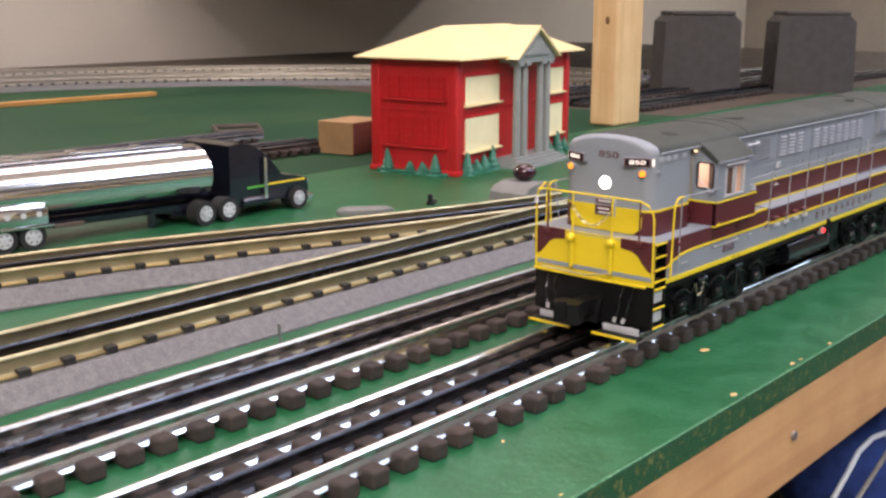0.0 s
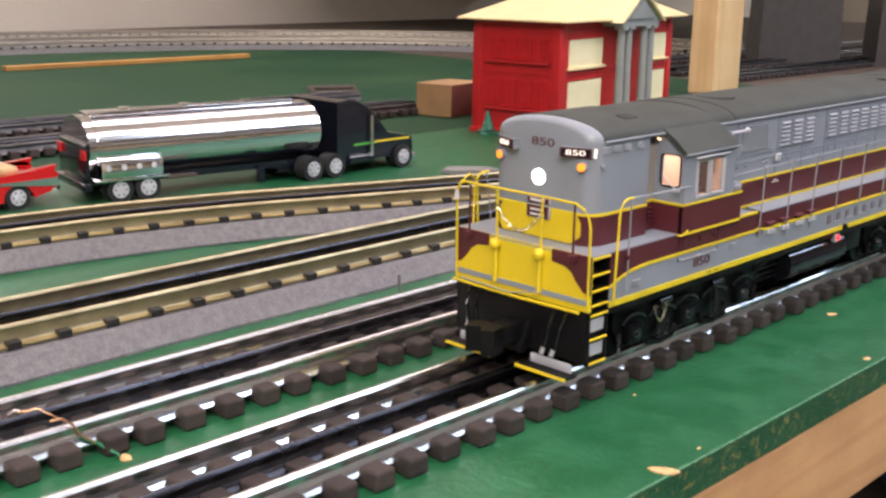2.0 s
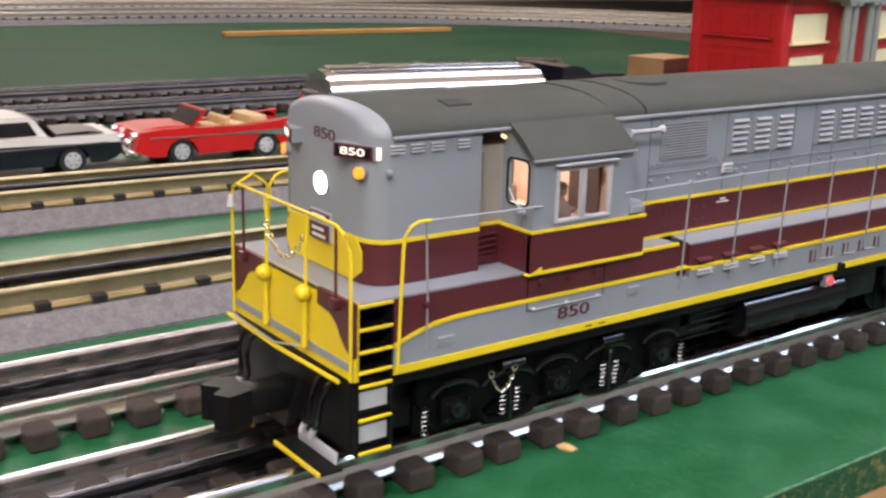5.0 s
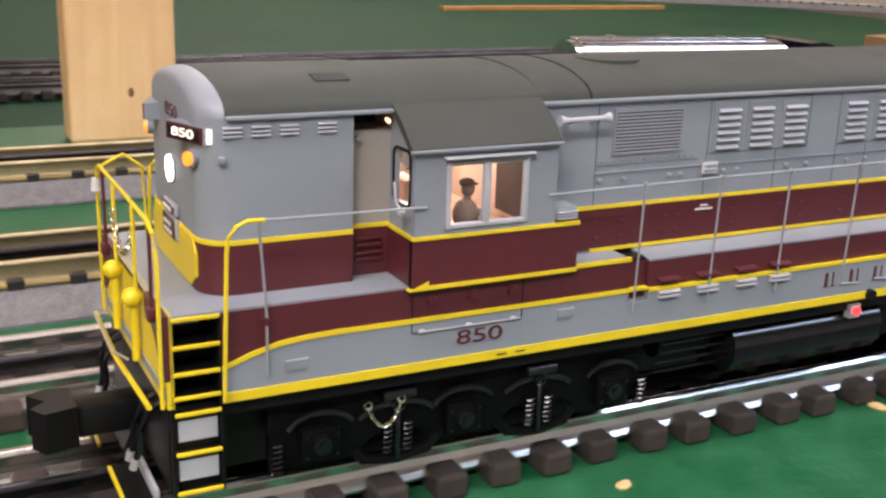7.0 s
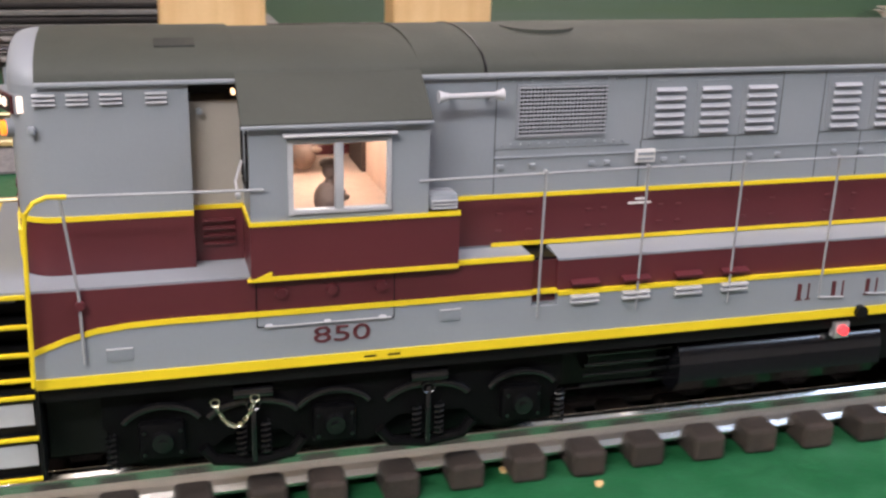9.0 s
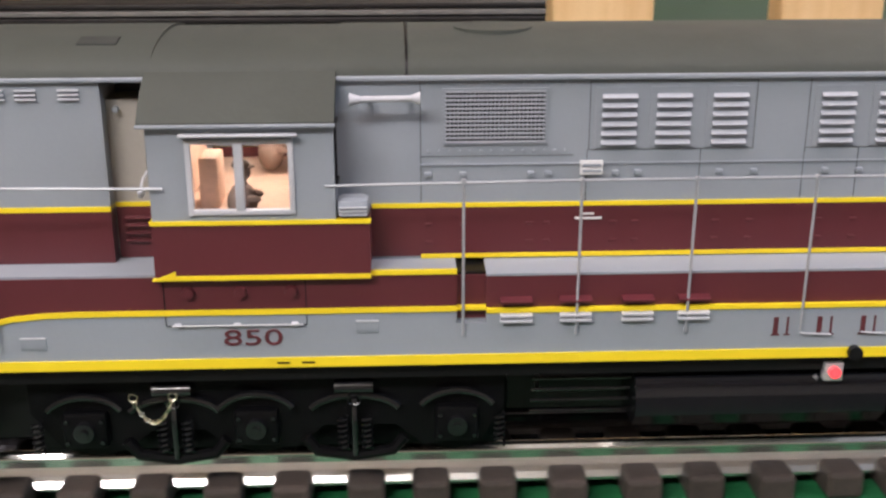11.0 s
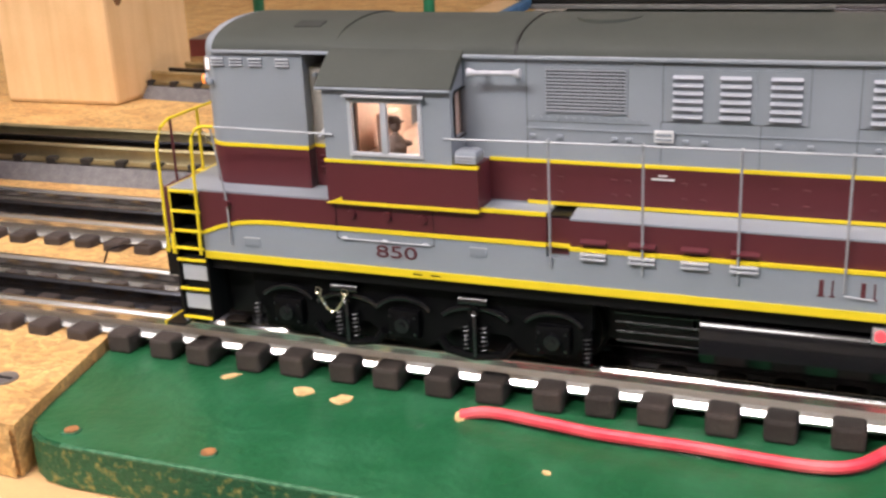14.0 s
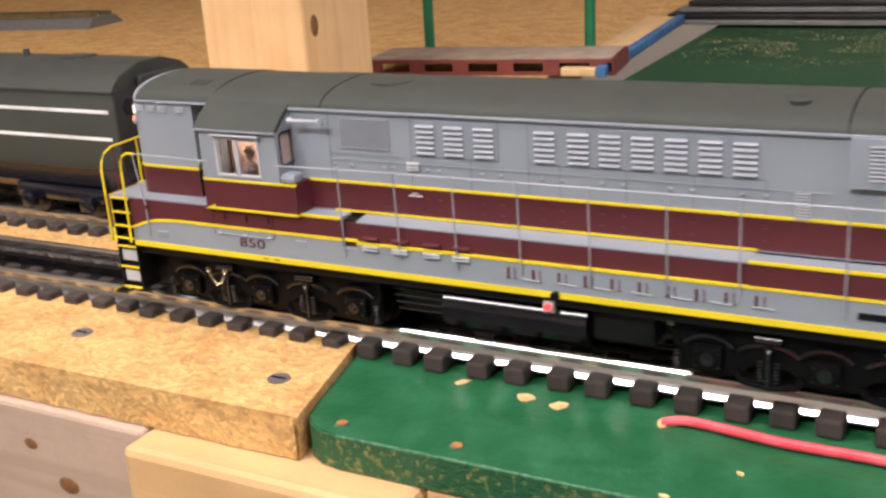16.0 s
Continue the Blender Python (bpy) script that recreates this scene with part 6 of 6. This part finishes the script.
def chain(points, link, parent, name="chain", label=""):
    """Round links, every second one turned, along a hanging line."""
    bm = bmesh.new()
    pts = [Vector(p) for p in points]
    for i, (a, b) in enumerate(zip(pts, pts[1:])):
        mid, d = (a + b) / 2, (b - a)
        q = d.to_track_quat("X", "Z").to_matrix().to_4x4() @ pose(0, 0, 0, 90 * (i % 2) + 45)
        ring = [(link * math.cos(t), 0.62 * link * math.sin(t), 0) for t in [k * math.tau / 12 for k in range(13)]]
        add_tube(bm, [Matrix.Translation(mid) @ q @ Vector(p) for p in ring], link * 0.26, 5)
    part(name, bm, CHAIN, parent, label)


def sag(a, b, drop, n):
    a, b = Vector(a), Vector(b)
    return [a.lerp(b, k / n) - Vector((0, 0, drop * 4 * (k / n) * (1 - k / n))) for k in range(n + 1)]


lp("white_marker", cyl((-0.0128, 0.0306, 0.0690), (-0.0128, 0.0306, 0.0722), 0.0011, 12, 0.0007), WHITEINK, None, "small white marker on the end rail")
chain(sag((-0.0130, 0.0100, 0.0700), (-0.0125, -0.0100, 0.0700), 0.008, 16), 0.0009, LOCO, "safety_chain", "fine metal safety chain")

# Trucks with wheels, tank.
WHEELS = []


def truck(cx):
    t = lp("truck", box(cx - 0.052, cx + 0.052, -0.0130, 0.0130, 0.0240, 0.0340), BLACK, None, "black six-wheeled truck with springs and chains")
    for sy in (-1, 1):
        out = [(cx - 0.0490, 0.0330), (cx - 0.0490, 0.0255), (cx - 0.0430, 0.0170), (cx - 0.0300, 0.0165), (cx - 0.0240, 0.0210), (cx - 0.0130, 0.0210), (cx - 0.0080, 0.0165), (cx + 0.0060, 0.0165), (cx + 0.0120, 0.0215),
               (cx + 0.0270, 0.0215), (cx + 0.0330, 0.0165), (cx + 0.0450, 0.0170), (cx + 0.0500, 0.0255), (cx + 0.0500, 0.0330)]
        part("side_frame", prism(out, "y", sy * 0.0235, sy * 0.0262), FRAMEBLACK, t)
        part("side_backing", box(cx - 0.0480, cx + 0.0490, sy * 0.0222, sy * 0.0234, 0.0150, 0.0335, 0.0006), FRAMEBLACK, t)
        for ax in (-0.0375, -0.0020, 0.0400):
            x = cx + ax
            part("journal_box", box(x - 0.0046, x + 0.0046, sy * 0.0255, sy * 0.0285, 0.0180, 0.0262, 0.0009), FRAMEBLACK, t)
            part("journal_cap", cyl((x, sy * 0.0280, 0.0222), (x, sy * 0.0297, 0.0222), 0.0027, 18, 0.0021), GLINT, t)
            part("cap_bolt", cyl((x, sy * 0.0290, 0.0222), (x, sy * 0.0303, 0.0222), 0.0009, 8), GLINT, t)
            part("frame_arch", tube([(x + 0.0078 * math.cos(a) * (1.12 - 0.12 * math.sin(a)), sy * 0.0274, 0.0228 + 0.0068 * math.sin(a) ** 0.7) for a in [math.pi * (0.14 + 0.72 * k / 14) for k in range(15)]], 0.0008, 8), GLINT, t)
            for bx, bz in ((-0.0036, 0.0198), (0.0036, 0.0198), (-0.0036, 0.0246), (0.0036, 0.0246)):
                part("box_bolt", cyl((x + bx, sy * 0.0283, bz), (x + bx, sy * 0.0292, bz), 0.0005, 6), GLINT, t)
        for ax in (-0.0190, 0.0185):
            x = cx + ax
            part("brake_arch", tube([(x + 0.0096 * math.cos(a) * (1.1 - 0.1 * math.sin(a)), sy * 0.0270, 0.0215 + 0.0074 * math.sin(a) ** 0.6) for a in [math.pi * (0.14 + 0.72 * k / 14) for k in range(15)]], 0.0009, 8), GLINT, t)
            part("equalizer", tube([(x - 0.0105, sy * 0.0268, 0.0190), (x - 0.0080, sy * 0.0268, 0.0158), (x, sy * 0.0268, 0.0146), (x + 0.0080, sy * 0.0268, 0.0158), (x + 0.0105, sy * 0.0268, 0.0190)], 0.0013, 8), FRAMEBLACK, t)
            part("brake_hanger", box(x - 0.0006, x + 0.0006, sy * 0.0270, sy * 0.0284, 0.0150, 0.0285, 0.0003), GLINT, t)
            part("hanger_ring", tube([(x + 0.0014 * math.cos(k * math.tau / 10), sy * 0.0284, 0.0284 + 0.0014 * math.sin(k * math.tau / 10)) for k in range(11)], 0.0003, 5), GLINT, t)
            part("brake_cylinder", cyl((x - 0.0040, sy * 0.0280, 0.0312), (x + 0.0040, sy * 0.0280, 0.0312), 0.0014, 12), GLINT, t)
        for ax in (-0.0475, -0.0215, -0.0165, 0.0160, 0.0210, 0.0490):
            x = cx + ax
            coil = [(x + 0.0011 * math.cos(k * 0.9), sy * 0.0278 + 0.0011 * math.sin(k * 0.9), 0.0165 + 0.00018 * k) for k in range(44)]
            part("spring", tube(coil, 0.00030, 5), GLINT, t)
    for ax in (-0.0375, -0.0020, 0.0400):
        x = cx + ax
        bm = bmesh.new()
        add_cyl(bm, (0, -0.0170, 0), (0, 0.0170, 0), 0.0020, 12)
        for sy in (-1, 1):
            add_cyl(bm, (0, sy * 0.0142, 0), (0, sy * 0.0190, 0), 0.0110, 32)
            add_cyl(bm, (0, sy * 0.0134, 0), (0, sy * 0.0143, 0), 0.0122, 32)
            for k in range(4):
                a = k * math.pi / 2
                add_box(bm, 0.006 * math.cos(a) - 0.0012, 0.006 * math.cos(a) + 0.0012, sy * 0.0190, sy * 0.0194, 0.006 * math.sin(a) - 0.0012, 0.006 * math.sin(a) + 0.0012)
        w = part("wheelset", bm, FRAMEBLACK, t)
        w.location = (x, 0, 0.0226)
        WHEELS.append((w, x))
    return t


tk = truck(0.0602)
truck(0.2680)
part("truck_chain_ring", tube([(0.0334 + 0.0009 * math.cos(k * math.tau / 12), -0.0292, 0.0300 + 0.0009 * math.sin(k * math.tau / 12)) for k in range(13)], 0.00022, 5), CHAIN, tk)
part("truck_chain_ring", tube([(0.0415 + 0.0009 * math.cos(k * math.tau / 12), -0.0292, 0.0303 + 0.0009 * math.sin(k * math.tau / 12)) for k in range(13)], 0.00022, 5), CHAIN, tk)
chain(sag((0.0334, -0.0292, 0.0294), (0.0415, -0.0292, 0.0297), 0.0052, 14), 0.00062, tk, "truck_chain", "small bright chain hanging on the truck")
edge = arc(-0.0240, 0.0280, 0.0060, 180, 90, 12)
tank = [(-0.0270, 0.0205), (-0.0300, 0.0240)] + edge + [(-y, z) for y, z in reversed(edge)] + [(0.0300, 0.0240), (0.0270, 0.0205)]
ft = lp("fuel_tank", prism(tank, "x", 0.1375, 0.1908), BLACKGLOSS, None, "glossy black fuel tank")
for sy in (-1, 1):
    pl = lp("tank_plate", box(0.1764, 0.1803, sy * 0.0290, sy * 0.0312, 0.0318, 0.0358, 0.0002), SILVER, ft, "silver plate with a red lamp")
    lp("tank_lamp", cyl((0.1783, sy * 0.0308, 0.0340), (0.1783, sy * 0.0322, 0.0340), 0.0012, 14), REDLAMP, ft, "glowing red lamp")
    for k in range(4):
        lp("air_pipe", tube([(0.1160, sy * (0.0235 + 0.001 * k), 0.0225 + 0.003 * k), (0.1370, sy * (0.0235 + 0.001 * k), 0.0225 + 0.003 * k)], 0.0004, 6), GLINT)
    lp("air_tank", cyl((0.1180, sy * 0.0190, 0.0290), (0.1350, sy * 0.0190, 0.0290), 0.0040, 18), BLACK)
    lp("equipment_box", box(0.1920, 0.2130, sy * 0.0130, sy * 0.0270, 0.0230, 0.0345, 0.0008), BLACK)
lettering("850", 0.0048, MAROON, LOCO, pose(0.0592, -0.03212, 0.0441, 90, 0, 0), "side_number", "maroon road number", 0.0116)
lettering("850", 0.0048, MAROON, LOCO, pose(0.0592, 0.03212, 0.0441, 90, 0, 180), "side_number", "maroon road number", 0.0116)
# The railway's name: plain maroon bars, a broad and a thin stroke to a letter.
for k in range(10):
    x = 0.1660 + 0.0090 * k
    for sy in (-1, 1):
        for x0, x1, z0, z1 in ((-0.0017, -0.0007, 0.0429, 0.0467), (0.0010, 0.0014, 0.0429, 0.0467), (-0.0021, -0.0003, 0.0427, 0.0430), (0.0005, 0.0019, 0.0427, 0.0430)):
            lp("name_bar", box(x + x0, x + x1, sy * 0.0317, sy * 0.03215, z0, z1), MAROON, None, "", False)


def run_at(t):
    return float(np.interp(t, [r[0] for r in RUN], [r[1] for r in RUN]))


def motions():
    """The locomotive rolls along its straight track and its wheels turn with it."""
    walk(LOCO, [(t, pose(-s, 0, 0)) for t, s in RUN])
    for wheel, x in WHEELS:
        walk(wheel, [(k / 5, pose(x, 0, 0.0226) @ Matrix.Rotation(-run_at(k / 5) / 0.0110, 4, "Y")) for k in range(81)])


motions()
